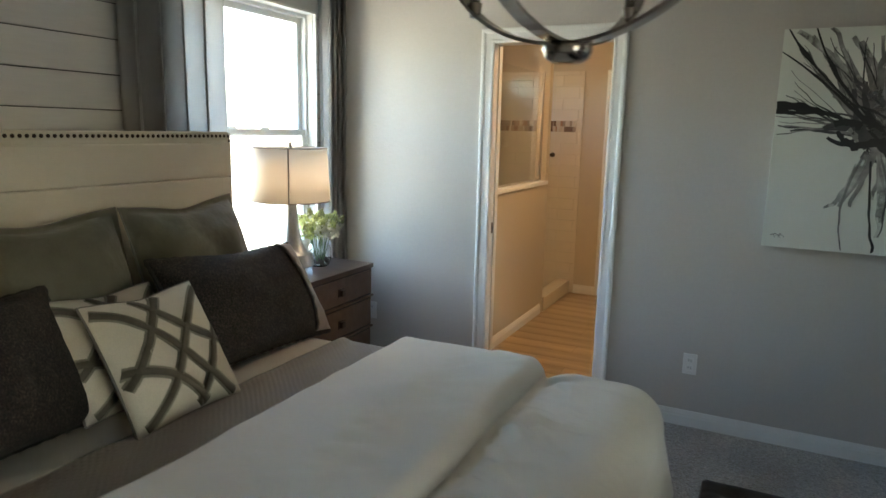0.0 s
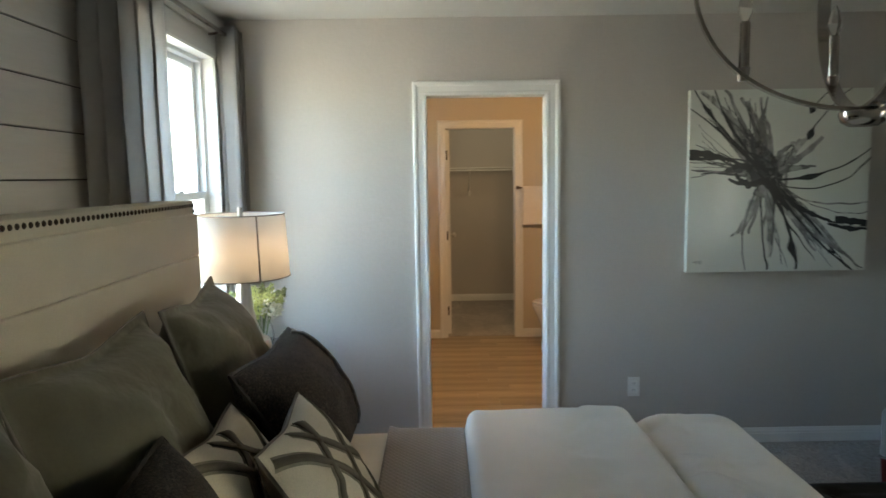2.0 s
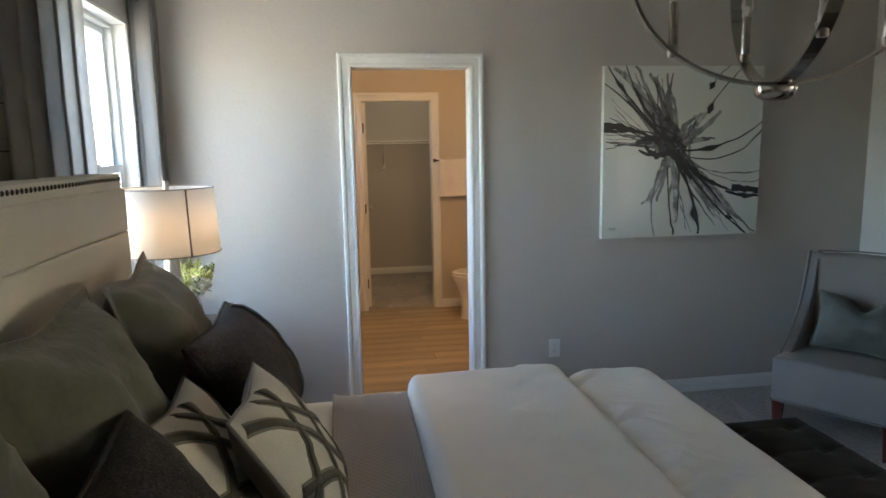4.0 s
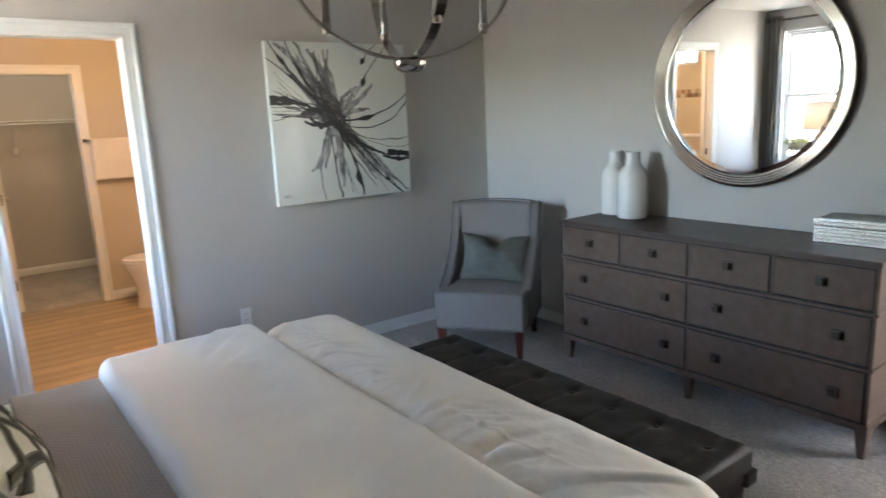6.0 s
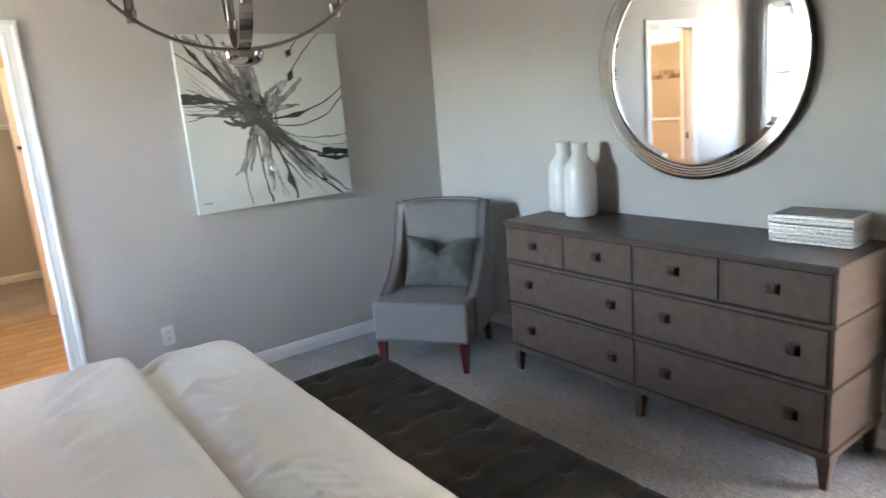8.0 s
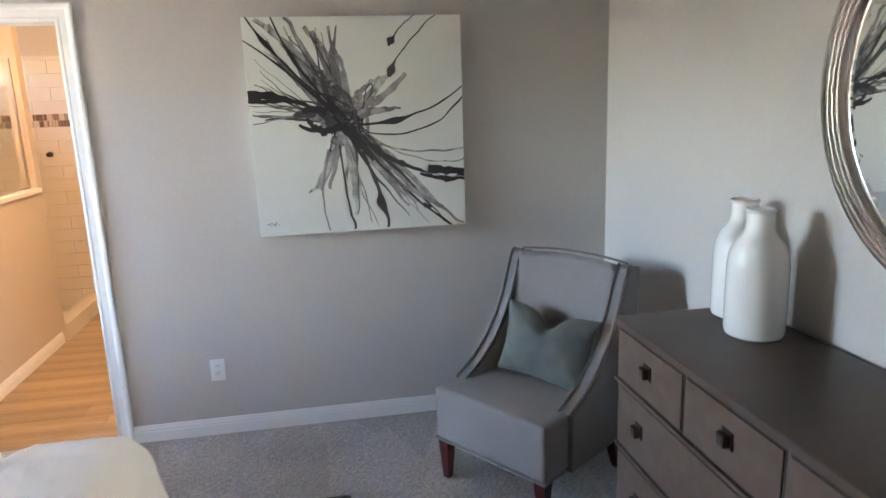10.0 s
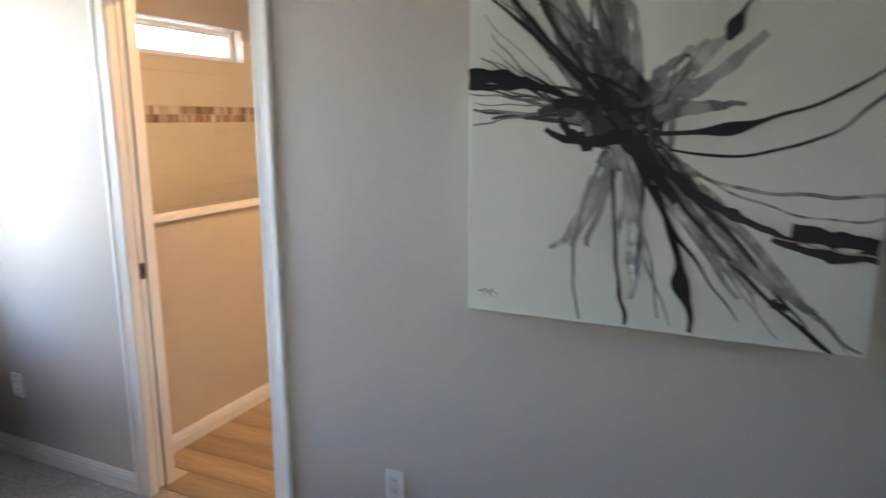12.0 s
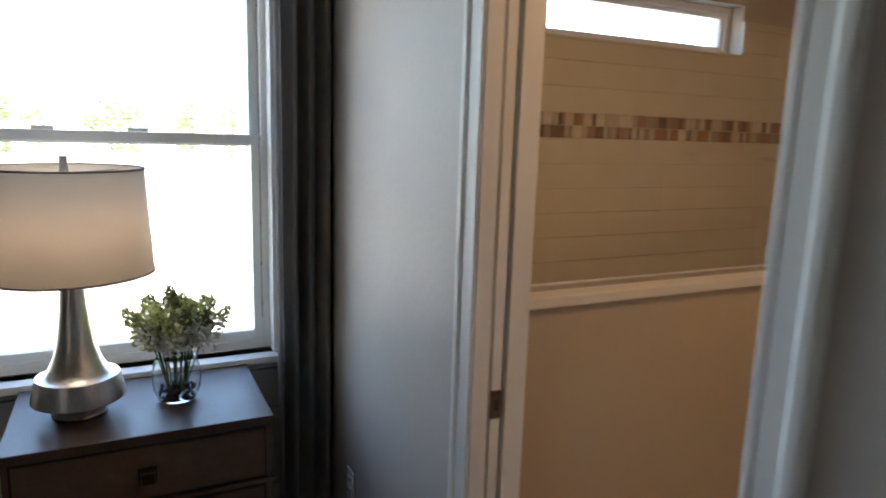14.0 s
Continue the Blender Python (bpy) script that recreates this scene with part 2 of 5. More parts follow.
# washes of thin paint let the canvas show through
for _m, _a in ((INK[1], 0.25), (INK[2], 0.55), (INK[3], 0.7), (INK[4], 0.8)):
    _t = _m.node_tree
    _no = _t.nodes.new("ShaderNodeTexNoise")
    _no.inputs["Scale"].default_value, _no.inputs["Detail"].default_value = 11, 9
    _mr = _t.nodes.new("ShaderNodeMapRange")
    _mr.inputs[1].default_value, _mr.inputs[2].default_value, _mr.inputs[3].default_value, _mr.inputs[4].default_value = 0.35, 0.65, 1 - _a, 1.0
    _t.links.new(_t.nodes["Texture Coordinate"].outputs["Object"], _no.inputs["Vector"])
    _t.links.new(_no.outputs["Fac"], _mr.inputs[0])
    _t.links.new(_mr.outputs[0], _t.nodes["Principled BSDF"].inputs["Alpha"])
PLASTIC = pmat("white_plastic", (0.76, 0.75, 0.73), 0.35, 0.01, 10)
SLOT = pmat("dark_slot", (0.05, 0.05, 0.05), 0.6, 0.05, 10)
VINYL = pmat("white_vinyl", (0.80, 0.81, 0.80), 0.35, 0.02, 6)
LAMP_SHADE = pmat("cream_shade_fabric", (0.80, 0.76, 0.69), 0.85, 0.03, 5, 0.04, 300, bump=0.15, bump_scale=300, trans=0.0)
SHADE_RIM = pmat("taupe_shade_trim", (0.30, 0.25, 0.21), 0.8, 0.05, 20)
LEAF = pmat("leaf_green", (0.10, 0.17, 0.045), 0.55, 0.3, 30, 0.1, 90, sheen=0.1)
LEAF_PALE = pmat("yellow_green_bud", (0.44, 0.48, 0.18), 0.6, 0.25, 40)
BUD = pmat("dark_olive_bud", (0.16, 0.18, 0.07), 0.6, 0.3, 40)
PETAL = pmat("white_petal", (0.80, 0.79, 0.68), 0.6, 0.12, 40)
STEM = pmat("green_stem", (0.10, 0.14, 0.05), 0.6, 0.2, 20)
PEBBLE = pmat("brown_pebbles", (0.06, 0.04, 0.03), 0.6, 0.4, 60)
WIRE = pmat("white_coated_wire", (0.75, 0.74, 0.70), 0.4, 0.02, 10)
TOWEL = pmat("white_terry_towel", (0.78, 0.74, 0.68), 0.95, 0.05, 8, 0.1, 200, bump=0.8, bump_scale=240, sheen=0.4)
GRASS = pmat("dry_lawn", (0.36, 0.33, 0.27), 0.95, 0.2, 0.4, 0.2, 8)
FENCE = pmat("grey_metal_fence", (0.12, 0.12, 0.12), 0.5, 0.1, 4)
BARK = pmat("tree_bark", (0.12, 0.09, 0.06), 0.9, 0.2, 6)
FOLIAGE = pmat("tree_foliage", (0.07, 0.11, 0.03), 0.8, 0.4, 0.6, 0.2, 5)
SOFA = pmat("brown_leather_sofa", (0.06, 0.04, 0.03), 0.5, 0.2, 6, bump=0.2, bump_scale=40)


def glass_mat(name, color=(1, 1, 1), rough=0.0, ior=1.45):
    m = bpy.data.materials.new(name)
    m.use_nodes = True
    p = m.node_tree.nodes["Principled BSDF"]
    p.inputs["Base Color"].default_value = (*color, 1)
    p.inputs["Roughness"].default_value, p.inputs["IOR"].default_value = rough, ior
    p.inputs["Transmission Weight"].default_value = 1.0
    return m


GLASS = glass_mat("clear_glass", (0.97, 0.99, 0.98))
THIN_GLASS = glass_mat("window_glass", (0.98, 1, 1), 0.0, 1.02)
BULB = glass_mat("bulb_glass", (1, 0.99, 0.97), 0.0, 1.3)
MIRROR = bpy.data.materials.new("mirror_glass")
MIRROR.use_nodes = True
_p = MIRROR.node_tree.nodes["Principled BSDF"]
_p.inputs["Base Color"].default_value, _p.inputs["Metallic"].default_value, _p.inputs["Roughness"].default_value = (0.9, 0.92, 0.91, 1), 1.0, 0.01

# thin curtain cloth lets some light through
_t = CURTAIN.node_tree
_tr = _t.nodes.new("ShaderNodeBsdfTranslucent")
_tr.inputs["Color"].default_value = (0.72, 0.70, 0.68, 1)
_mx = _t.nodes.new("ShaderNodeMixShader")
_mx.inputs[0].default_value = 0.5
_t.links.new(_t.nodes["Principled BSDF"].outputs[0], _mx.inputs[1])
_t.links.new(_tr.outputs[0], _mx.inputs[2])
_t.links.new(_mx.outputs[0], _t.nodes["Material Output"].inputs[0])
# a shade lets light through
_t = LAMP_SHADE.node_tree
_tr = _t.nodes.new("ShaderNodeBsdfTranslucent")
_tr.inputs["Color"].default_value = (0.86, 0.75, 0.63, 1)
_mx = _t.nodes.new("ShaderNodeMixShader")
_mx.inputs[0].default_value = 0.5
_t.links.new(_t.nodes["Principled BSDF"].outputs[0], _mx.inputs[1])
_t.links.new(_tr.outputs[0], _mx.inputs[2])
_t.links.new(_mx.outputs[0], _t.nodes["Material Output"].inputs[0])


for _m in (WOOD, WOOD_TOP, LEATHER):
    _m.node_tree.nodes["Principled BSDF"].inputs["Specular IOR Level"].default_value = 0.3


# ---- building blocks ----
def part(name, bm, material, parent=None, label="", smooth=False, m=None):
    me = bpy.data.meshes.new(name)
    bm.to_mesh(me)
    bm.free()
    for mt in material if isinstance(material, (list, tuple)) else [material]:
        me.materials.append(mt)
    if smooth:
        for f in me.polygons:
            f.use_smooth = True
        me.set_sharp_from_angle(angle=radians(42))
    ob = new(name, me)
    ob.parent = parent
    if m is not None:
        ob.matrix_basis = m
    if label:
        ob["label"] = label
    return ob


def thing(name, label, category, m=None, group=""):
    ob = new(name)
    ob.empty_display_size = 0.1
    if m is not None:
        ob.matrix_basis = m
    return tagged(ob, label, category, group)


def setting(name, bm, material, smooth=False, parent=None):
    return tagged(part(name, bm, material, parent, "", smooth), kind="structure")


def b_box(lo, hi, bevel=0.0, bm=None, seg=2, mi=0):
    own = bmesh.new()
    bmesh.ops.create_cube(own, size=1)
    for v in own.verts:
        v.co = [lo[i] + (v.co[i] + 0.5) * (hi[i] - lo[i]) for i in range(3)]
    if bevel:
        bmesh.ops.bevel(own, geom=own.edges[:], offset=bevel, segments=seg, affect="EDGES", profile=0.7)
    for f in own.faces:
        f.material_index = mi
    return own if bm is None else b_join(bm, own)


def b_join(bm, own):
    me = bpy.data.meshes.new("joined")
    own.to_mesh(me)
    own.free()
    bm.from_mesh(me)
    bpy.data.meshes.remove(me)
    return bm


def b_lathe(profile, seg=40, bm=None, center=(0, 0, 0)):
    bm = bm or bmesh.new()
    rings = []
    for r, z in profile:
        if r < 1e-5:
            rings.append([bm.verts.new((center[0], center[1], center[2] + z))])
        else:
            rings.append([bm.verts.new((center[0] + r * math.cos(2 * math.pi * k / seg), center[1] + r * math.sin(2 * math.pi * k / seg), center[2] + z)) for k in range(seg)])
    for a, b in zip(rings, rings[1:]):
        for k in range(seg):
            q = [a[k % len(a)], a[(k + 1) % len(a)], b[(k + 1) % len(b)], b[k % len(b)]]
            q = list(dict.fromkeys(q))
            if len(q) > 2:
                bm.faces.new(q)
    bmesh.ops.recalc_face_normals(bm, faces=bm.faces[:])
    return bm


def b_tube(points, r, seg=8, closed=False, bm=None, flat=None):
    """A round or flattened tube along points. flat: (width, thickness) of a band, its width along the path's side axis."""
    bm = bm or bmesh.new()
    pts = [Vector(p) for p in points]
    n = len(pts)
    rings, up0 = [], None
    for i, p in enumerate(pts):
        a = pts[(i - 1) % n] if closed or i else p
        b = pts[(i + 1) % n] if closed or i < n - 1 else p
        d = (b - a).normalized()
        if up0 is None:
            up0 = Vector((0, 0, 1)) if abs(d.z) < 0.9 else Vector((1, 0, 0))
        side = d.cross(up0)
        side = side.normalized() if side.length > 1e-4 else Vector((1, 0, 0))
        up0 = side.cross(d).normalized()
        rr = r[i] if isinstance(r, (list, tuple)) else r
        rings.append([bm.verts.new(p + side * rr * math.cos(2 * math.pi * k / seg) + up0 * rr * math.sin(2 * math.pi * k / seg)) for k in range(seg)])
    pairs = list(zip(rings, rings[1:])) + ([(rings[-1], rings[0])] if closed else [])
    for a, b in pairs:
        for k in range(seg):
            bm.faces.new((a[k], a[(k + 1) % seg], b[(k + 1) % seg], b[k]))
    if not closed:
        bm.faces.new(rings[0][::-1])
        bm.faces.new(rings[-1])
    bmesh.ops.recalc_face_normals(bm, faces=bm.faces[:])
    return bm


def b_sweep(profile, along, close_ends=True, bm=None):
    """Sweeps a closed outline of (u, v) along straight stations: along gives functions to 3D points."""
    bm = bm or bmesh.new()
    rings = [[bm.verts.new(f(u, v)) for u, v in profile] for f in along]
    n = len(profile)
    for a, b in zip(rings, rings[1:]):
        for k in range(n):
            bm.faces.new((a[k], a[(k + 1) % n], b[(k + 1) % n], b[k]))
    if close_ends:
        bm.faces.new(rings[0])
        bm.faces.new(rings[-1][::-1])
    bmesh.ops.recalc_face_normals(bm, faces=bm.faces[:])
    return bm


def b_grid(nu, nv, f, bm=None):
    bm = bm or bmesh.new()
    g = [[bm.verts.new(f(i / nu, j / nv)) for j in range(nv + 1)] for i in range(nu + 1)]
    for i in range(nu):
        for j in range(nv):
            bm.faces.new((g[i][j], g[i + 1][j], g[i + 1][j + 1], g[i][j + 1]))
    return bm


def wob(x, y, z, s=1.0):
    return noise.noise(Vector((x * s, y * s, z * s)))


def solid(ob, thickness, offset=-1):
    md = ob.modifiers.new("thickness", "SOLIDIFY")
    md.thickness, md.offset = thickness, offset
    return ob


# ---- the rooms ----
H = 2.445          # ceiling height
XR, YS = 4.346, -4.5
D1 = (1.105, 1.778)   # bathroom doorway, along x
D2 = (-4.15, -3.362)  # hall doorway, along y
DC = (1.241, 1.906)    # closet doorway, along x
WIN_Y, WIN_Z = (-1.27, -0.183), (0.765, 2.22)
SW_Y, SW_Z = (0.885, 1.985), (1.938, 2.168)
YC = 2.6              # closet wall


def slab(name, lo, hi, material):
    return setting(name, b_box(lo, hi), material)


def pierced(name, axis, lo, hi, openings, material):
    """A wall with rectangular openings (a0, a1, z0, z1) along the given axis (0: x, 1: y)."""
    bm = bmesh.new()
    cuts = sorted({lo[axis], hi[axis], *[o[0] for o in openings], *[o[1] for o in openings]})
    for a, b in zip(cuts, cuts[1:]):
        holes = [(o[2], o[3]) for o in openings if o[0] <= a + 1e-6 and o[1] >= b - 1e-6]
        z = lo[2]
        for h0, h1 in sorted(holes) + [(hi[2], hi[2])]:
            if h0 > z + 1e-5:
                l, u = list(lo), list(hi)
                l[axis], u[axis], l[2], u[2] = a, b, z, h0
                b_box(l, u, bm=bm)
            z = h1
    bmesh.ops.remove_doubles(bm, verts=bm.verts[:], dist=1e-5)
    return setting(name, bm, material)


floor = slab("floor", (0, YS, -0.12), (XR + 0.12, 0.06, 0), CARPET)
hall_floor = slab("floor_hall", (XR + 0.12, -7.0, -0.12), (9.0, -1.6, 0), CARPET)
closet_floor = slab("floor_closet", (0.3, YC + 0.06, -0.12), (2.9, 4.5, 0.004), CARPET)
bath_floor = slab("floor_bathroom", (0, 0.06, -0.12), (3.2, YC + 0.06, -0.004), GROUT)
slab("ceiling", (-0.16, YS - 0.12, H), (XR + 0.12, 0.12, H + 0.12), CEIL)
slab("ceiling_bathroom", (-0.16, 0.12, H), (3.32, 4.62, H + 0.12), CEIL)
slab("ceiling_hall", (XR + 0.12, -7.12, H), (9.12, -1.48, H + 0.12), CEIL)
wall_west = pierced("wall_west", 1, (-0.16, YS - 0.12, 0), (0, 4.62, H), [(*WIN_Y, *WIN_Z), (*SW_Y, *SW_Z)], WALL)
pierced("wall_north", 0, (0, 0, 0), (XR + 0.12, 0.12, H), [(D1[0] - 0.072, D1[1], 0, 2.03)], WALL)
pierced("wall_east", 1, (XR, YS, 0), (XR + 0.12, 0, H), [(*D2, 0, 2.03)], WALL)
slab("wall_south", (0, YS - 0.12, 0), (XR + 0.12, YS, H), WALL)
pierced("wall_closet", 0, (0, YC, 0), (3.2, YC + 0.12, H), [(*DC, 0, 2.03)], BATH_WALL)
slab("wall_bathroom_lining", (D1[1] + 0.09, 0.12, 0), (3.2, 0.126, H), BATH_WALL)
slab("wall_bathroom_lining_b", (0.93, 0.12, 0), (D1[0] - 0.09, 0.126, H), BATH_WALL)
slab("wall_bathroom_lining_c", (D1[0] - 0.09, 0.12, 2.12), (D1[1] + 0.09, 0.126, H), BATH_WALL)
slab("wall_bathroom_east", (2.73, 0.126, 0), (2.79, YC, H), BATH_WALL)
slab("wall_bathroom_far", (3.2, 0.12, 0), (3.32, 4.62, H), BATH_WALL)
slab("wall_closet_back", (0, 4.5, 0), (3.2, 4.62, H), WALL)
slab("wall_closet_west", (0.3, YC + 0.12, 0), (0.4, 4.5, H), WALL)
slab("wall_closet_east", (2.8, YC + 0.12, 0), (2.9, 4.5, H), WALL)
slab("wall_hall_north", (XR + 0.12, -1.6, 0), (9.12, -1.48, H), WALL)
# hall openings are assumed, added and sized to let daylight through the doorway
pierced("wall_hall_south", 0, (XR + 0.12, -7.12, 0), (9.12, -7.0, H), [(5.2, 8.2, 0.45, 2.2)], WALL)
pierced("wall_hall_east", 1, (9.0, -7.0, 0), (9.12, -1.6, H), [(-6.4, -4.5, 0.6, 2.2), (-3.2, -1.9, 0.9, 2.2)], WALL)
pierced("wall_hall_west", 1, (XR, -7.12, 0), (XR + 0.12, YS - 0.12, H), [(-6.7, -5.6, 0.9, 2.2)], WALL)
slab("ground", (-3000, -3000, -3.2), (3000, 3000, -3.0), GRASS)

# shower: half wall with cap, end post and kerb
slab("wall_shower_half", (0.80, 0.12, 0), (0.90, 1.72, 1.112), BATH_WALL)
setting("trim_shower_cap", b_box((0.775, 0.12, 1.112), (0.922, 1.735, 1.142), 0.006), TRIM)
slab("wall_shower_post", (0.80, 1.72, 0), (0.90, 1.80, H), BATH_WALL)
setting("trim_shower_kerb", b_box((0.80, 1.80, 0), (0.92, YC, 0.125), 0.006), TILE)

# mouldings
CASING = [(0, 0), (0.009, 0), (0.0105, 0.003), (0.0105, 0.012), (0.009, 0.016), (0.0105, 0.046), (0.0155, 0.053), (0.0165, 0.058), (0.0165, 0.068), (0.013, 0.074), (0, 0.074)]
BASE = [(0, 0), (0.014, 0), (0.014, 0.052), (0.011, 0.056), (0.011, 0.066), (0.007, 0.074), (0.004, 0.084), (0, 0.086)]


def casing(name, axis, span, plane, out, top=2.03, material=TRIM):
    """Mitred door casing: two legs and a head. out: +1 or -1, the side of the wall on which it stands."""
    a0, a1 = span
    bm = bmesh.new()

    def at(a, z, depth):
        p = [0, 0, z]
        p[axis], p[1 - axis] = a, plane + out * depth
        return p
    b_sweep(CASING, [lambda u, v: at(a0 - v, 0, u), lambda u, v: at(a0 - v, top + v, u), lambda u, v: at(a1 + v, top + v, u), lambda u, v: at(a1 + v, 0, u)], bm=bm)
    return setting(name, bm, material)


def baseboard(name, axis, a0, a1, plane, out, material=TRIM):
    def at(a):
        def f(u, v):
            p = [0, 0, v]
            p[axis], p[1 - axis] = a, plane + out * u
            return p
        return f
    return setting(name, b_sweep(BASE, [at(a0), at(a1)]), material)


casing("trim_door_bathroom", 0, D1, 0, -1)
casing("trim_door_bathroom_inner", 0, D1, 0.126, 1)
casing("trim_door_closet", 0, DC, YC, -1)
casing("trim_door_hall", 1, D2, XR, -1)
casing("trim_door_hall_outer", 1, D2, XR + 0.12, 1)
for nm, ax, a0, a1, pl, o in (("north_a", 0, 0, D1[0] - 0.074, 0, -1), ("north_b", 0, D1[1] + 0.074, XR, 0, -1), ("east_a", 1, D2[1] + 0.074, -0.014, XR, -1), ("east_b", 1, YS, D2[0] - 0.074, XR, -1),
                              ("south", 0, 0, XR, YS, 1), ("shower", 1, 0.13, 1.72, 0.90, 1), ("closet_a", 0, 0.96, DC[0] - 0.074, YC, -1), ("closet_b", 0, DC[1] + 0.074, 3.2, YC, -1),
                              ("closet_back", 0, 0.4, 2.8, 4.5, -1), ("hall_east", 1, -7.0, -1.6, 9.0, -1), ("bath_east", 1, 0.126, YC, 2.73, -1)):
    baseboard("baseboard_" + nm, ax, a0, a1, pl, o)

# door linings: the bathroom door slides into the wall, so its lining is split
jamb = bmesh.new()
for y0, y1 in ((-0.002, 0.037), (0.083, 0.128)):
    b_box((D1[0] - 0.072, y0, 0), (D1[0] + 0.004, y1, 2.03), bm=jamb)
b_box((D1[1] - 0.004, -0.002, 0), (D1[1] + 0.02, 0.128, 2.03), bm=jamb)
b_box((D1[0] - 0.072, -0.002, 2.026), (D1[1], 0.128, 2.05), bm=jamb)
setting("trim_lining_bathroom", jamb, TRIM)
# dark sheet paints the shade deep in the door pocket
setting("trim_pocket_shadow", b_box((D1[0] - 0.0715, 0.0375, 0), (D1[0] - 0.06, 0.0825, 2.025)), SLOT)
pocket = tagged(new("door_bathroom"), "white pocket door slid into the wall of the doorway", "door", kind="structure")
part("door_leaf", b_box((D1[0] - 0.059, 0.048, 0.01), (D1[0] - 0.001, 0.072, 2.02), 0.002), TRIM, pocket)
edge_pull = part("edge_pull", b_box((D1[0] - 0.004, 0.0475, 0.935), (D1[0] + 0.003, 0.0725, 1.0), 0.001), DARK_NICKEL, pocket, "nickel edge pull")
part("pull_slot", b_box((D1[0] + 0.002, 0.055, 0.955), (D1[0] + 0.0045, 0.065, 0.98), 0.0005), SLOT, edge_pull)
for nm, ax, sp, p0, p1 in (("hall", 1, D2, XR, XR + 0.12), ("closet", 0, DC, YC, YC + 0.12)):
    bm = bmesh.new()
    for a, b, z0, z1 in ((sp[0] - 0.02, sp[0] + 0.004, 0, 2.03), (sp[1] - 0.004, sp[1] + 0.02, 0, 2.03), (sp[0], sp[1], 2.026, 2.05)):
        lo, hi = [0, 0, z0], [0, 0, z1]
        lo[ax], hi[ax], lo[1 - ax], hi[1 - ax] = a, b, p0 - 0.002, p1 + 0.002
        b_box(lo, hi, bm=bm)
    setting("trim_lining_" + nm, bm, TRIM)
setting("strike_plate", b_box((XR + 0.04, D2[1] - 0.0065, 0.92), (XR + 0.075, D2[1] - 0.003, 0.98), 0.001), BRUSHED)
# closet door, open into the closet, with its hinges
cdoor = tagged(new("door_closet"), "white panelled closet door standing open", "door", kind="structure")
leaf = part("door_leaf", b_box((DC[0] + 0.006, YC + 0.122, 0.012), (DC[0] + 0.041, YC + 0.78, 2.02), 0.002), TRIM, cdoor)
for z in (0.25, 1.0, 1.78):
    part("hinge", b_tube([(DC[0] + 0.012, YC + 0.105, z - 0.045), (DC[0] + 0.012, YC + 0.105, z + 0.045)], 0.008), BRONZE, cdoor, "dark bronze hinge")
part("knob", b_lathe([(0, 0), (0.012, 0), (0.012, 0.03), (0.026, 0.04), (0.028, 0.055), (0.018, 0.066), (0, 0.068)], 20), BRUSHED, cdoor, "nickel door knob", True, pose(DC[0] + 0.041, YC + 0.72, 0.95, 0, 90, 0))


# ---- windows ----
def window_unit(name, x, ys, zs, double, label):
    y0, y1 = ys
    z0, z1 = zs
    w = tagged(new(name), label, "window", kind="structure")
    fr = bmesh.new()
    t = 0.032
    for lo, hi in (((x - 0.05, y0, z0), (x + 0.03, y0 + t, z1)), ((x - 0.05, y1 - t, z0), (x + 0.03, y1, z1)), ((x - 0.05, y0 + t, z0), (x + 0.03, y1 - t, z0 + t)), ((x - 0.05, y0 + t, z1 - t), (x + 0.03, y1 - t, z1))):
        b_box(lo, hi, 0.003, bm=fr)
    part("window_frame", fr, VINYL, w)
    zm = 1.502 if double else 0
    sashes = [(z0 + t, zm + 0.02, x + 0.012), (zm - 0.02, z1 - t, x - 0.018)] if double else [(z0 + t, z1 - t, x)]
    for a, b, sx in sashes:
        s = bmesh.new()
        k = 0.034 if double else 0.018
        ya, yb = y0 + t, y1 - t
        for lo, hi in (((sx - 0.014, ya, a), (sx + 0.014, ya + k, b)), ((sx - 0.014, yb - k, a), (sx + 0.014, yb, b)), ((sx - 0.014, ya + k, a), (sx + 0.014, yb - k, a + k)), ((sx - 0.014, ya + k, b - k), (sx + 0.014, yb - k, b))):
            b_box(lo, hi, 0.003, bm=s)
        sash = part("sash", s, VINYL, w)
        pane = part("pane", b_box((sx - 0.003, ya + k, a + k), (sx + 0.003, yb - k, b - k)), THIN_GLASS, sash)
        pane.visible_shadow = False
    if double:
        for dy in (-0.13, 0.13):
            part("sash_lock", b_box((x + 0.026, (y0 + y1) / 2 + dy - 0.03, zm + 0.02), (x + 0.044, (y0 + y1) / 2 + dy + 0.03, zm + 0.032), 0.003), VINYL, w)
    return w


window_unit("window_1", -0.085, WIN_Y, WIN_Z, True, "white vinyl double-hung window beside the bed")
window_unit("window_2", -0.1, SW_Y, SW_Z, False, "narrow white fixed window above the shower tile")
setting("trim_window_sill", b_box((-0.055, WIN_Y[0] - 0.03, WIN_Z[0] - 0.025), (0.055, WIN_Y[1] + 0.02, WIN_Z[0]), 0.005), TRIM)
rv = bmesh.new()
for lo, hi in (((-0.055, WIN_Y[0] - 0.0, WIN_Z[0]), (0.013, WIN_Y[0] + 0.012, WIN_Z[1])), ((-0.055, WIN_Y[1] - 0.012, WIN_Z[0]), (0.013, WIN_Y[1], WIN_Z[1])), ((-0.055, WIN_Y[0], WIN_Z[1] - 0.012), (0.013, WIN_Y[1], WIN_Z[1]))):
    b_box(lo, hi, bm=rv)
setting("trim_window_return", rv, TRIM)
slab("trim_shower_window_sill", (-0.07, SW_Y[0], SW_Z[0]), (0.012, SW_Y[1], SW_Z[0] + 0.01), TILE)
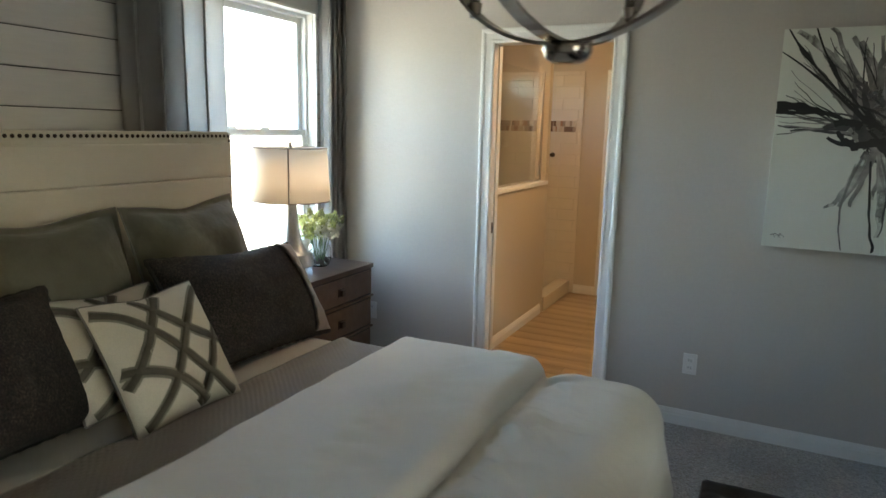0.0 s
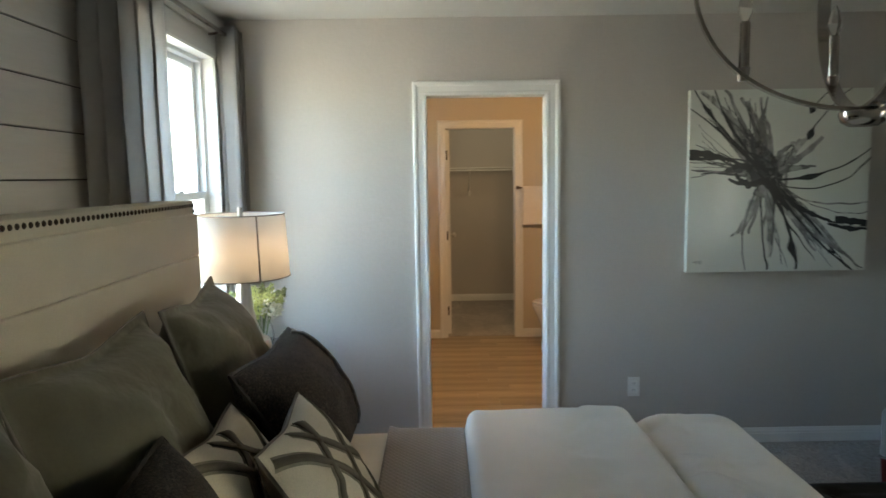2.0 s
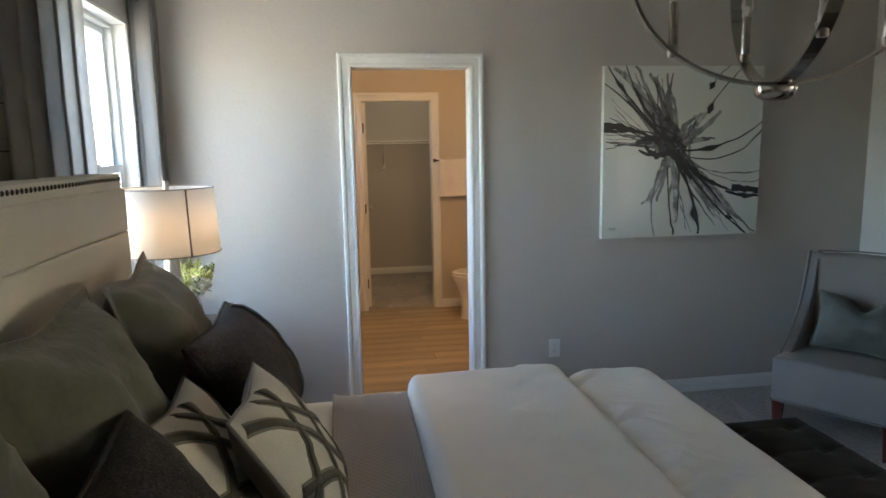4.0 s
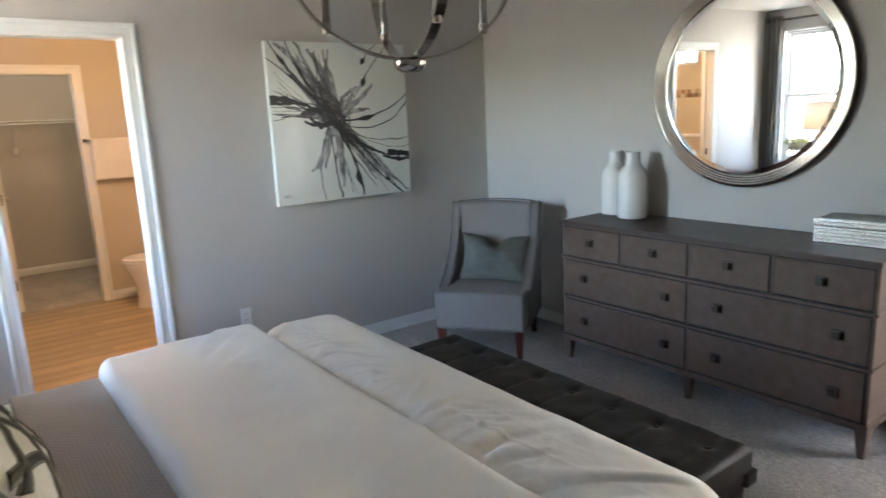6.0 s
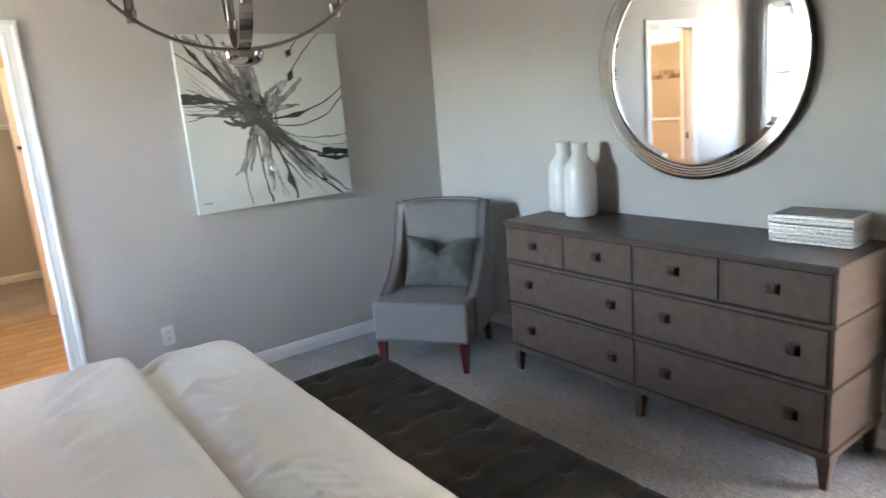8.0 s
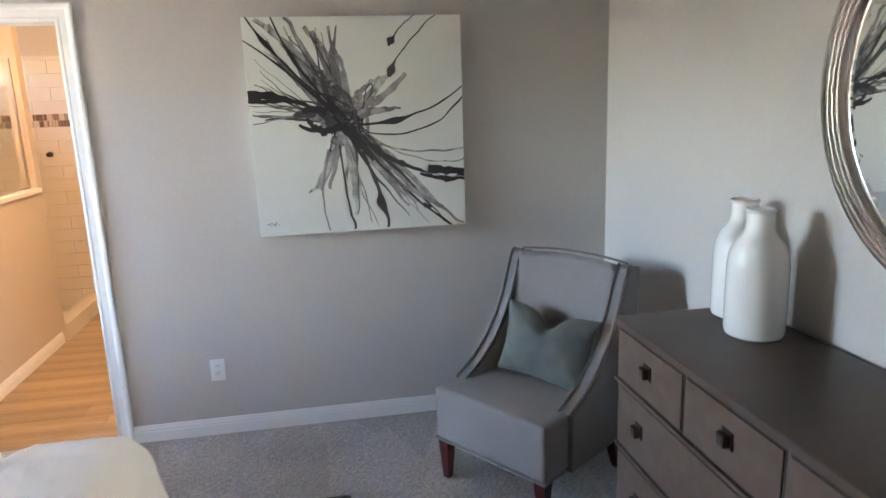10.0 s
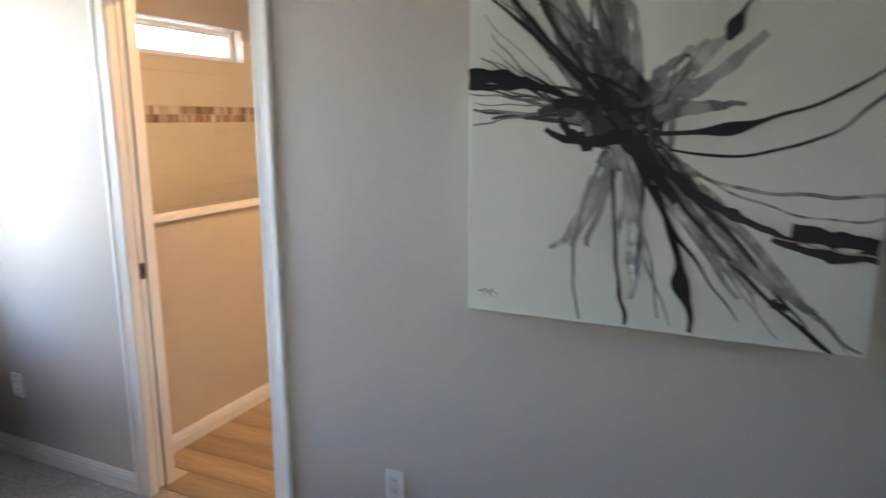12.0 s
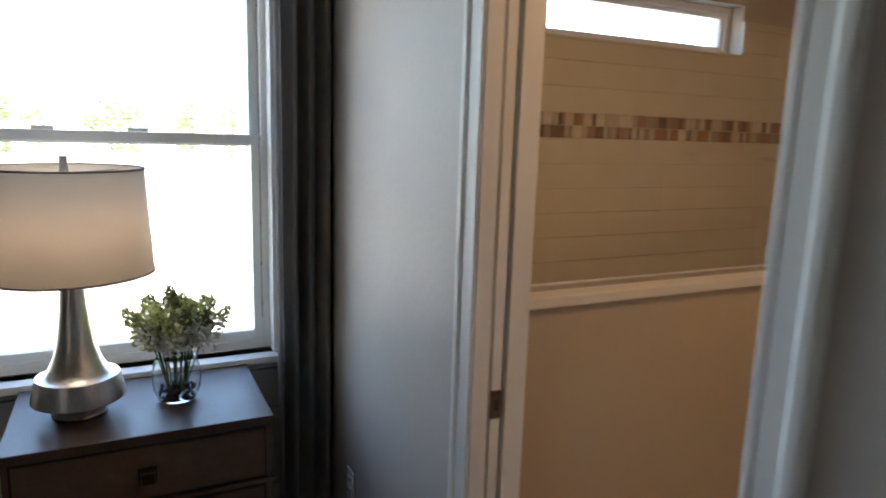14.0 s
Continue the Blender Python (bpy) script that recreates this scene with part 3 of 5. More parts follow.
# frames for the assumed openings in the hall's east wall
for i, (a, b, c, d) in enumerate(((-6.4, -4.5, 0.6, 2.2), (-3.2, -1.9, 0.9, 2.2))):
    bm = bmesh.new()
    for lo, hi in (((9.03, a, c), (9.09, a + 0.04, d)), ((9.03, b - 0.04, c), (9.09, b, d)), ((9.03, a, c), (9.09, b, c + 0.04)), ((9.03, a, d - 0.04), (9.09, b, d))):
        b_box(lo, hi, bm=bm)
    setting("window_hall_%d" % (i + 1), bm, VINYL)

# ---- beyond the window: fence and trees ----
fence = tagged(new("yard_fence"), "thin grey metal rail fence round the lawn", "fence")
fence.matrix_basis = pose(-14.5, 0, -3.0)
for k in range(9):
    y = -12 + k * 2.6
    part("post", b_box((-0.03, y - 0.03, 0), (0.03, y + 0.03, 1.35), 0.005), FENCE, fence)
for z in (0.2, 0.75, 1.25):
    part("rail", b_box((-0.015, -12, z - 0.02), (0.015, 8.8, z + 0.02), 0.004), FENCE, fence)


def tree(x, y, h, seed):
    rnd = random.Random(seed)
    t = thing("tree", "far leafy green tree behind the lawn", "tree", pose(x, y, -3.0), "trees behind the lawn")
    trunk = bmesh.new()
    b_tube([(0, 0, 0), (0.1, 0.05, h * 0.3), (0.05, -0.1, h * 0.7)], [h * 0.03, h * 0.022, h * 0.008], 7, bm=trunk)
    for k in range(6):
        a, z = rnd.uniform(0, 6.28), h * rnd.uniform(0.3, 0.6)
        b_tube([(0, 0, z), (math.cos(a) * h * 0.14, math.sin(a) * h * 0.14, z + h * 0.1), (math.cos(a) * h * 0.24, math.sin(a) * h * 0.24, z + h * 0.22)], [h * 0.012, h * 0.008, h * 0.003], 5, bm=trunk)
    part("trunk", trunk, BARK, t)
    crown = bmesh.new()
    for k in range(420):
        a, r, z = rnd.uniform(0, 6.28), h * 0.34 * rnd.random() ** 0.5, rnd.uniform(0.12, 1.0)
        r *= 1.15 - abs(z - 0.55) * 1.5 + 0.25 * math.sin(a * 3 + seed)
        c = Vector((math.cos(a) * r, math.sin(a) * r, z * h))
        s = h * rnd.uniform(0.02, 0.055)
        q = Euler((rnd.uniform(0, 6), rnd.uniform(0, 6), rnd.uniform(0, 6))).to_matrix()
        crown.faces.new([crown.verts.new(c + q @ Vector(o) * s) for o in ((-1, -0.6, 0), (0, -0.2, 0.3), (1, 0, 0), (0.2, 0.8, -0.2))])
    part("crown", crown, FOLIAGE, t)


for k in range(30):
    tree(-85 - 9 * ((k * 7) % 4), -60 + k * 3.9 + 2 * math.sin(k * 2.3), 5.6 + 1.8 * ((k * 5) % 7) / 6, k + 3)


# ---- the bed ----
BED_Y, BED_HW, TOP = -2.235, 0.945, 0.63   # middle, half width, top of the mattress
bed = thing("bed", "king bed with a tall cream linen headboard and nailhead trim", "bed", pose(0, BED_Y, 0))
part("headboard", b_box((0.06, -1.10, 0.05), (0.215, 1.10, 1.506), 0.022, seg=4), LINEN_HB, bed, "cream linen headboard", True)
for z0, z1 in ((1.295, 1.455), (0.80, 1.293)):
    part("upholstered_panel", b_box((0.20, -1.075, z0), (0.234, 1.075, z1), 0.010, seg=3), LINEN_HB, bed, "", True)
nail = b_lathe([(0, 0.005), (0.004, 0.0045), (0.0075, 0.002), (0.008, 0)], 8)
nail_me = bpy.data.meshes.new("nailhead")
nail.to_mesh(nail_me)
nail.free()
nail_me.materials.append(NAIL)
for k in range(86):
    o = new("nailhead", nail_me)
    o.parent, o.matrix_basis = bed, pose(0.2155, -1.075 + k * 0.0253, 1.487, 0, 90, 0)
for k in range(34):
    o = new("nailhead", nail_me)
    o.parent, o.matrix_basis = bed, pose(0.2155, 1.082, 1.465 - k * 0.0253, 0, 90, 0)
part("mattress", b_box((0.235, -BED_HW + 0.03, 0.30), (2.22, BED_HW - 0.03, TOP - 0.02), 0.05, seg=4), SHEET, bed, "", True)
part("box_spring", b_box((0.235, -BED_HW + 0.04, 0.12), (2.20, BED_HW - 0.04, 0.298), 0.02), LINEN_HB, bed)
for x in (0.3, 2.1):
    for y in (-0.8, 0.8):
        part("leg", b_lathe([(0, 0), (0.03, 0), (0.035, 0.12), (0, 0.12)], 12, center=(x, y, 0)), BRONZE, bed)


def drape(x0, x1, foot, top, hw, R, hang, foot_hang, lift, nu=90, nv=120, corner=0.0):
    """A cloth from x0 to x1 over the bed: rounded over both sides, and over the foot if foot is set."""
    def f(u, v):
        a = x0 + (x1 + (foot_hang if foot else 0) - x0) * u
        b = (v * 2 - 1) * (hw + hang)
        dx = max(0.0, a - x1) if foot else 0.0
        dy = max(0.0, abs(b) - hw)
        d = math.hypot(dx, dy)
        bx, by = min(a, x1) if foot else a, max(-hw, min(hw, b))
        if d < 1e-6:
            x, y, z, nx, ny, nz = bx, by, top, 0, 0, 1
        else:
            w = min(d / R, math.pi / 2)
            hz = R * math.sin(w) + 0.22 * max(0, d - R * math.pi / 2)
            dr = R * (1 - math.cos(w)) + max(0, d - R * math.pi / 2)
            ex, ey = dx / d, math.copysign(dy / d, b) if dy else 0
            x, y, z = bx + ex * hz, by + ey * hz, top - dr
            nx, ny, nz = ex * math.sin(w), ey * math.sin(w), math.cos(w)
        k = lift(a, b)
        return Vector((x + nx * k, y + ny * k, max(0.03, z + nz * k)))
    return b_grid(nu, nv, f)


sheet = tagged(part("bed_sheet", drape(0.25, 1.3, False, TOP - 0.012, BED_HW - 0.03, 0.06, 0.30, 0, lambda a, b: 0.006 * wob(a, b, 0, 7), 40, 60), SHEET, None, "", True), "white cotton sheet showing below the pillows", "sheet")
sheet.matrix_basis = pose(0, BED_Y, 0)
solid(sheet, 0.006)
quilt = tagged(part("quilt", drape(0.965, 1.75, False, TOP + 0.002, BED_HW - 0.02, 0.07, 0.42, 0, lambda a, b: 0.004 * wob(a, b, 3, 6) + 0.012 * math.exp(-((a - 0.965) / 0.03) ** 2), 60, 110), QUILT, None, "", True), "taupe quilted matelasse coverlet lying across the bed", "quilt")
quilt.matrix_basis = pose(0, BED_Y, 0)
solid(quilt, 0.010)


CREASE_RND = random.Random(31)
CREASES = [(CREASE_RND.uniform(-0.85, 0.9), CREASE_RND.uniform(-1.3, 0.35), CREASE_RND.uniform(0.005, 0.010), CREASE_RND.uniform(0.013, 0.022), CREASE_RND.uniform(0.14, 0.40)) for _k in range(38)]


def creases(a, b, start):
    """Narrow valleys with a soft ridge beside each, running from the fold and dying out."""
    s = 0.0
    for b0, slope, deep, wide, reach in CREASES:
        t = (a - start) / reach
        if not 0 < t < 1:
            continue
        d = b - (b0 + slope * (a - start) + 0.02 * wob(a, b0, 40, 6))
        if abs(d) > 0.16:
            continue
        k = deep * min(1, t * 6) * (1 - t) ** 0.7
        s += k * (0.8 * math.exp(-((d - 2 * wide) / (1.6 * wide)) ** 2) - math.exp(-(d / wide) ** 2))
    return s


def puff(a, b):
    fade = max(0.0, min(1, (2.14 - a) / 0.16)) * max(0.0, min(1, (0.78 - abs(b)) / 0.25))
    s = 0.012 * fade * wob(a, b, 1, 2.2) + (0.003 + 0.006 * fade) * wob(a * 1.0, b * 0.6, 5, 5.5) + 0.0025 * wob(a, b * 0.5, 6, 17)
    # long soft creases that run from the fold towards the foot
    s += 0.017 * fade * max(0, 1 - abs(math.sin(5.5 * b + 2.2 * a + 1.5 * wob(a, b, 9, 2))) * 2.4) * min(1, max(0, (a - 1.9) / 0.1))
    s += 0.012 * fade * max(0, 1 - abs(math.sin(17 * b + 9 * a + 3.5 * wob(a, b, 12, 2.2))) * 3.2) * min(1, max(0, (a - 1.88) / 0.1)) * max(0, 0.5 + 1.2 * wob(a, b, 15, 2.0))
    s += 0.012 * fade * max(0, 1 - abs(math.sin(9 * b - 4 * a + 2.5 * wob(a, b, 2, 2.5))) * 3) * min(1, max(0, (a - 1.88) / 0.1))
    # creases that run along the foot
    s += 0.004 * max(0, 1 - abs(math.sin(38 * a + 5 * b + 2.5 * wob(a, b, 22, 1.6))) * 3) * math.exp(-((a - 2.02) / 0.09) ** 2) * max(0, 0.4 + 1.3 * wob(a * 0.5, b, 24, 2.4))
    s += creases(a, b, 1.885)
    s -= 0.03 * math.exp(-((a - 1.90) / 0.05) ** 2)
    return s


comforter = thing("comforter", "puffy ivory comforter folded back over the foot of the bed", "comforter", pose(0, BED_Y, 0))
body = part("body", drape(1.5, 2.178, True, TOP + 0.043, BED_HW - 0.045, 0.15, 0.40, 0.45, puff, 170, 330), DUVET_BACK, comforter, "", True)
solid(body, 0.03)


def flap_lift(a, b):
    e0, e1 = (a - 1.25) / 0.05, (1.885 - a) / 0.06
    edge = math.sqrt(max(0.0, min(1, e0) * (2 - min(1, e0)))) * math.sqrt(max(0.0, min(1, e1) * (2 - min(1, e1))))
    return -0.052 + 0.078 * edge + 0.012 * wob(a, b, 4, 3) * edge + 0.006 * wob(a * 0.7, b, 8, 8) * edge + 0.45 * creases(a, -b, 1.55) * edge


flap = part("folded_flap", drape(1.25, 1.885, False, TOP + 0.052, BED_HW - 0.05, 0.11, 0.38, 0, flap_lift, 60, 130), DUVET, comforter, "folded-back upper part, smooth ivory cotton", True)
solid(flap, 0.012)


# ---- pillows ----
def cushion(name, label, w, h, d, material, m, cord=None, chop=0.0, flange=0.0, lattice=False, seed=0, n=32, pinch=0.055, notch=0.42, cat="pillow", group="", wrinkle=0.012, cord_r=0.005, flap_end=False):
    t = thing(name, label, cat, m, group)

    def outline(u, v):
        x = w / 2 * u * (1 - pinch * (1 - v * v))
        z = h / 2 * v * (1 - pinch * (1 - u * u))
        z -= chop * math.exp(-(u / notch) ** 2) * max(0, v) ** 2
        return x, z + h / 2

    def front(u, v, side=-1, lift=0.0):
        x, z = outline(u, v)
        uu, vv = min(1, abs(u) / (1 - flange)), min(1, abs(v) / (1 - flange))
        th = (max(0, 1 - uu ** 2.6) ** 0.55) * (max(0, 1 - vv ** 2.6) ** 0.55)
        th *= 1 - 0.55 * chop / 0.06 * math.exp(-(u / 0.3) ** 2) * max(0, v) ** 1.5 if chop else 1
        wr = wrinkle * wob(u * 1.6 + seed, v * 1.6, side, 1.7) * th + wrinkle * 0.6 * abs(wob(u * 2 + seed, v * 5 + u * 3, side * 2, 1.3)) * th
        corner = abs(u * v) ** 1.5
        wr += wrinkle * 0.9 * math.sin(9 * (abs(u) - abs(v)) + seed) * corner * th
        # folds that run in from the corners and seams
        edge = max(abs(u), abs(v))
        wr += wrinkle * 0.5 * max(0, 1 - abs(math.sin(11 * math.atan2(v, u) + 1.5 * wob(u, v, seed + 30, 2.0))) * 1.8) * edge ** 2 * th
        return Vector((x, side * (d / 2 * th + wr + 0.003 + lift), z))

    bm = bmesh.new()
    g = {}
    for side in (-1, 1):
        for i in range(n + 1):
            for j in range(n + 1):
                u, v = math.sin((i / n - 0.5) * math.pi), math.sin((j / n - 0.5) * math.pi)
                rim = i in (0, n) or j in (0, n)
                key = (i, j, 0 if rim else side)
                if key not in g:
                    p = front(u, v, side)
                    g[key] = bm.verts.new((p.x, 0, p.z) if rim else p)
    for side in (-1, 1):
        for i in range(n):
            for j in range(n):
                q = [g.get((a, b, 0)) or g[(a, b, side)] for a, b in ((i, j), (i + 1, j), (i + 1, j + 1), (i, j + 1))]
                fc = bm.faces.new(q if side < 0 else q[::-1])
                fc.material_index = 1 if lattice and side > 0 else 0
    cover = part("cover", bm, material, t, "", True)
    if lattice:
        cover.data.materials.append(OLIVE_BACK)
    if cord:
        ring = []
        for k in range(4 * 30):
            s, q = k // 30, (k % 30) / 30 * 2 - 1
            u, v = ((q, -1), (1, q), (-q, 1), (-1, -q))[s]
            x, z = outline(u, v)
            ring.append((x, 0, z))
        part("cord" if cord is CORD else "piping", b_tube(ring, [cord_r * (1.9 if q % 2 else 1.1) for q in range(len(ring))] if cord is CORD else cord_r, 6, True), cord, t, "", True)
    if lattice:
        def ribbon(f, width, lift=0.0026):
            b = bmesh.new()
            prev = None
            for k in range(101):
                s = k / 50 - 1
                u, v = f(s)
                u2, v2 = f(min(1, s + 0.01) if s < 1 else s)
                u0, v0 = f(s - 0.01)
                du, dv = u2 - u0, v2 - v0
                l = math.hypot(du, dv) or 1
                ou, ov = -dv / l * width, du / l * width
                if max(abs(u), abs(v)) > 0.965:
                    prev = None
                    continue
                row = [b.verts.new(front(max(-0.99, min(0.99, u + ou * e)), max(-0.99, min(0.99, v + ov * e)), -1, lift)) for e in (-1, 0, 1)]
                if prev:
                    for a in (0, 1):
                        b.faces.new((prev[a], row[a], row[a + 1], prev[a + 1]))
                prev = row
            bmesh.ops.recalc_face_normals(b, faces=b.faces[:])
            return b
        for c in (-1.0, -0.1, 0.8):
            for sg in (-1, 1):
                solid(part("applique_band", ribbon(lambda s: (s, sg * (0.85 * s + 0.2 * math.sin(2.6 * s + c)) + c * 0.85), 0.052), RIBBON, t, "", True), 0.002, 0)
                solid(part("band_border", ribbon(lambda s: (s, sg * (0.85 * s + 0.2 * math.sin(2.6 * s + c)) + c * 0.85), 0.088, 0.0008), RIBBON_EDGE, t, "paler olive edge of a band", True), 0.001, 0)
    if flap_end:
        fb = b_grid(10, 16, lambda a, b: front(0.66 + 0.33 * a, -0.97 + 1.94 * b, -1, 0.006))
        solid(part("end_flap", fb, FLAP, t, "tan grosgrain end flap", True), 0.004)
        tb = b_tube([front(0.66 + 0.02 * math.sin(b * 9), -0.95 + 0.12 * b, -1, 0.012) for b in range(17)], 0.006, 6)
        part("twisted_trim", tb, PIPING_GREY, t, "", True)
    return t


for y, lean, tw, sd in ((-1.56, -17, 7, 1), (-2.205, -18, 1, 2), (-2.85, -17, 2, 3)):
    cushion("euro_pillow", "large square olive velvet pillow leaning on the headboard", 0.66, 0.62, 0.27, VELVET, pose(0.525, y, TOP, lean, 0, 90 + tw), PIPING_GREY, 0.022, 0.075, seed=sd, group="velvet pillows", wrinkle=0.034, cord_r=0.0035)
cushion("lumbar_pillow", "charcoal tweed pillow with black cord and tan end flap", 0.82, 0.46, 0.24, TWEED, pose(0.83, -1.585, TOP + 0.012, -33, 4, 92), CORD, 0.012, 0, seed=5, group="tweed pillows", flap_end=True)
cushion("lumbar_pillow", "charcoal tweed pillow edged with black twisted cord", 0.72, 0.45, 0.23, TWEED, pose(0.795, -2.665, TOP + 0.006, -30, 0, 93), CORD, 0.012, 0, seed=8, group="tweed pillows")
cushion("throw_pillow", "cream square pillow with curving olive lattice bands", 0.42, 0.41, 0.15, CREAM_WEAVE, pose(0.80, -2.175, TOP, -31, 2, 91), PIPING_GREY, 0.012, 0, True, 4, group="lattice pillows", wrinkle=0.006)
cushion("throw_pillow", "cream square pillow with curving olive lattice bands", 0.42, 0.43, 0.16, CREAM_WEAVE, pose(0.995, -2.15, TOP, -32, 0, 90), PIPING_GREY, 0.012, 0, True, 6, group="lattice pillows", wrinkle=0.006)


# ---- bench at the foot of the bed ----
bench = thing("bench", "long dark brown tufted leather bench at the foot of the bed", "bench", pose(2.685, -2.165, 0))
BL, BW = 1.60, 0.44


def tuft(u, v):
    x, y = (u - 0.5) * BW, (v - 0.5) * BL
    e = min(u, 1 - u) * BW, min(v, 1 - v) * BL
    z = 0.43 - 0.018 * math.exp(-min(e) / 0.012)
    z += 0.004 * wob(x, y, 0, 9)
    for r in (-0.115, 0.115):
        for k in range(8):
            c = -0.70 + k * 0.20 + (0.0 if r < 0 else 0.0)
            z -= 0.016 * math.exp(-((x - r) ** 2 + (y - c) ** 2) / 0.0011)
            z -= 0.0035 * math.exp(-((y - c) / 0.009) ** 2) * (0.6 + 0.4 * wob(x, c, 3, 12))
    return Vector((x, y, z))


top = b_grid(44, 150, tuft)
part("cushion_top", top, LEATHER, bench, "", True)
part("cushion_side", b_box((-BW / 2, -BL / 2, 0.305), (BW / 2, BL / 2, 0.414), 0.012, seg=3), LEATHER, bench, "", True)
part("apron", b_box((-BW / 2 + 0.015, -BL / 2 + 0.015, 0.25), (BW / 2 - 0.015, BL / 2 - 0.015, 0.304), 0.006), LEATHER, bench)
for r in (-0.115, 0.115):
    for k in range(8):
        part("button", b_lathe([(0, 0.005), (0.008, 0.004), (0.012, 0)], 12, center=(r, -0.70 + k * 0.2, 0.4135)), LEATHER, bench, "", True)
for x in (-1, 1):
    for y in (-1, 1):
        part("leg", b_box((x * 0.185 - 0.022, y * 0.76 - 0.022, 0), (x * 0.185 + 0.022, y * 0.76 + 0.022, 0.25), 0.005), BRONZE, bench)
part("end_bracket", b_box((0.17, -BL / 2 - 0.012, 0.29), (0.235, -BL / 2 + 0.03, 0.34), 0.008), BRONZE, bench)


# ---- case furniture ----
def square_pull(parent, m):
    p = part("pull", b_box((-0.024, -0.006, -0.024), (0.024, 0, 0.024), 0.003), BRONZE, parent, "square dark bronze pull", False, m)
    part("knob", b_box((-0.017, -0.026, -0.017), (0.017, -0.005, 0.017), 0.005), BRONZE, p)
    return p


def case_piece(t, width, depth, top_z, tiers, leg_h, mid_leg, cols):
    """Drawers in stacked tiers. Local: front at -y, back at y = 0; x runs along the front."""
    w2 = width / 2
    part("top", b_box((-w2 - 0.006, -depth - 0.012, top_z - 0.026), (w2 + 0.006, 0, top_z), 0.004), WOOD_TOP, t, "dark walnut top")
    z_hi = top_z - 0.026
    for i, z_lo in enumerate(tiers):
        s = 0.002 * i
        part("tier", b_box((-w2 + s, -depth + s, z_lo + 0.012), (w2 - s, -0.001, z_hi), 0.003), WOOD, t)
        part("bead", b_box((-w2 + s - 0.009, -depth + s - 0.011, z_lo), (w2 - s + 0.009, -0.001, z_lo + 0.012), 0.004), WOOD, t)
        n = cols[i]
        inner = 2 * w2 - 2 * s - 0.03
        for k in range(n):
            gap = 0.006
            a = -w2 + s + 0.015 + inner * k / n + (gap if k else 0)
            b = -w2 + s + 0.015 + inner * (k + 1) / n - (gap if k < n - 1 else 0)
            # dark backing box paints the shadow line round each drawer
            part("drawer_gap", b_box((a, -depth + s - 0.0015, z_lo + 0.0135), (b, -depth + s + 0.01, z_hi - 0.006)), GAP_SHADE, t)
            dr = part("drawer", b_box((a + 0.006, -depth + s - 0.007, z_lo + 0.0225), (b - 0.006, -depth + s + 0.008, z_hi - 0.012), 0.002), WOOD, t)
            zc = (z_lo + z_hi) / 2 + (0.014 if n > 1 and i < 2 else 0.0)
            spots = [0.5] if n != 2 else [0.19, 0.85]
            for q in spots:
                square_pull(dr, pose(a + (b - a) * q, -depth + s - 0.006, zc))
        z_hi = z_lo
    s = 0.002 * len(tiers)
    part("base_rail", b_box((-w2 + s - 0.006, -depth + s - 0.004, z_hi - 0.022), (w2 - s + 0.006, -0.002, z_hi), 0.005), WOOD, t)
    zl = z_hi - 0.022
    xs = [-w2 + 0.026, w2 - 0.026] + ([0] if mid_leg else [])
    for x in xs:
        for y in (-depth + 0.034, -0.045):
            bm = bmesh.new()
            b_sweep([(-1, -1), (1, -1), (1, 1), (-1, 1)], [lambda u, v, q=q, r=r: (x + u * r, y + v * r, q) for q, r in ((0, 0.013), (0.02, 0.015), (zl, 0.027))], bm=bm)
            part("leg", bm, WOOD, t)
    return t


dresser = thing("dresser", "wide grey-brown wooden dresser with eight drawers and square pulls", "dresser", pose(XR - 0.018, -2.107, 0, 0, 0, -90))
case_piece(dresser, 1.725, 0.472, 0.885, (0.654, 0.410, 0.155), 0.15, True, (4, 2, 2))
nightstand = thing("nightstand", "grey-brown wooden nightstand with three drawers beside the bed", "nightstand", pose(0.045, -0.628, 0, 0, 0, 90))
case_piece(nightstand, 0.65, 0.44, 0.748, (0.545, 0.355, 0.150), 0.13, False, (1, 1, 1))

# ---- table lamp, flowers ----
tl = thing("table_lamp", "lit table lamp with a cream drum shade and nickel base", "lamp", pose(0.285, -0.786, 0.748))
part("foot", b_lathe([(0, 0), (0.070, 0), (0.072, 0.01), (0.066, 0.02), (0.066, 0.052), (0, 0.052)], 40), DARK_NICKEL, tl, "", True)
part("base", b_lathe([(0, 0.050), (0.117, 0.050), (0.1185, 0.052), (0.1185, 0.055), (0.105, 0.113), (0.1045, 0.1145), (0.103, 0.1155)], 64), BRUSHED, tl, "brushed nickel drum base", True)
part("neck", b_lathe([(0.103, 0.1155), (0.090, 0.1185), (0.076, 0.132), (0.062, 0.158), (0.050, 0.196), (0.041, 0.25), (0.034, 0.31), (0.030, 0.37), (0.028, 0.43), (0, 0.43)], 64), BRUSHED, tl, "brushed nickel trumpet neck", True)
part("stem", b_tube([(0, 0, 0.42), (0, 0, 0.69)], 0.006, 10), BRUSHED, tl, "", True)
shade = part("shade", b_lathe([(0.207, 0.402), (0.192, 0.682)], 64), LAMP_SHADE, tl, "cream fabric drum shade", True)
solid(shade, 0.002)
for r, z in ((0.2075, 0.403), (0.1925, 0.681)):
    part("rim", b_tube([(r * math.cos(k * math.pi / 32), r * math.sin(k * math.pi / 32), z) for k in range(64)], 0.003, 6, True), SHADE_RIM, shade, "", True)
part("seam", b_tube([(0.2085 * math.cos(-0.94), 0.2085 * math.sin(-0.94), 0.402), (0.1935 * math.cos(-0.94), 0.1935 * math.sin(-0.94), 0.682)], 0.0035, 6), SHADE_RIM, shade)
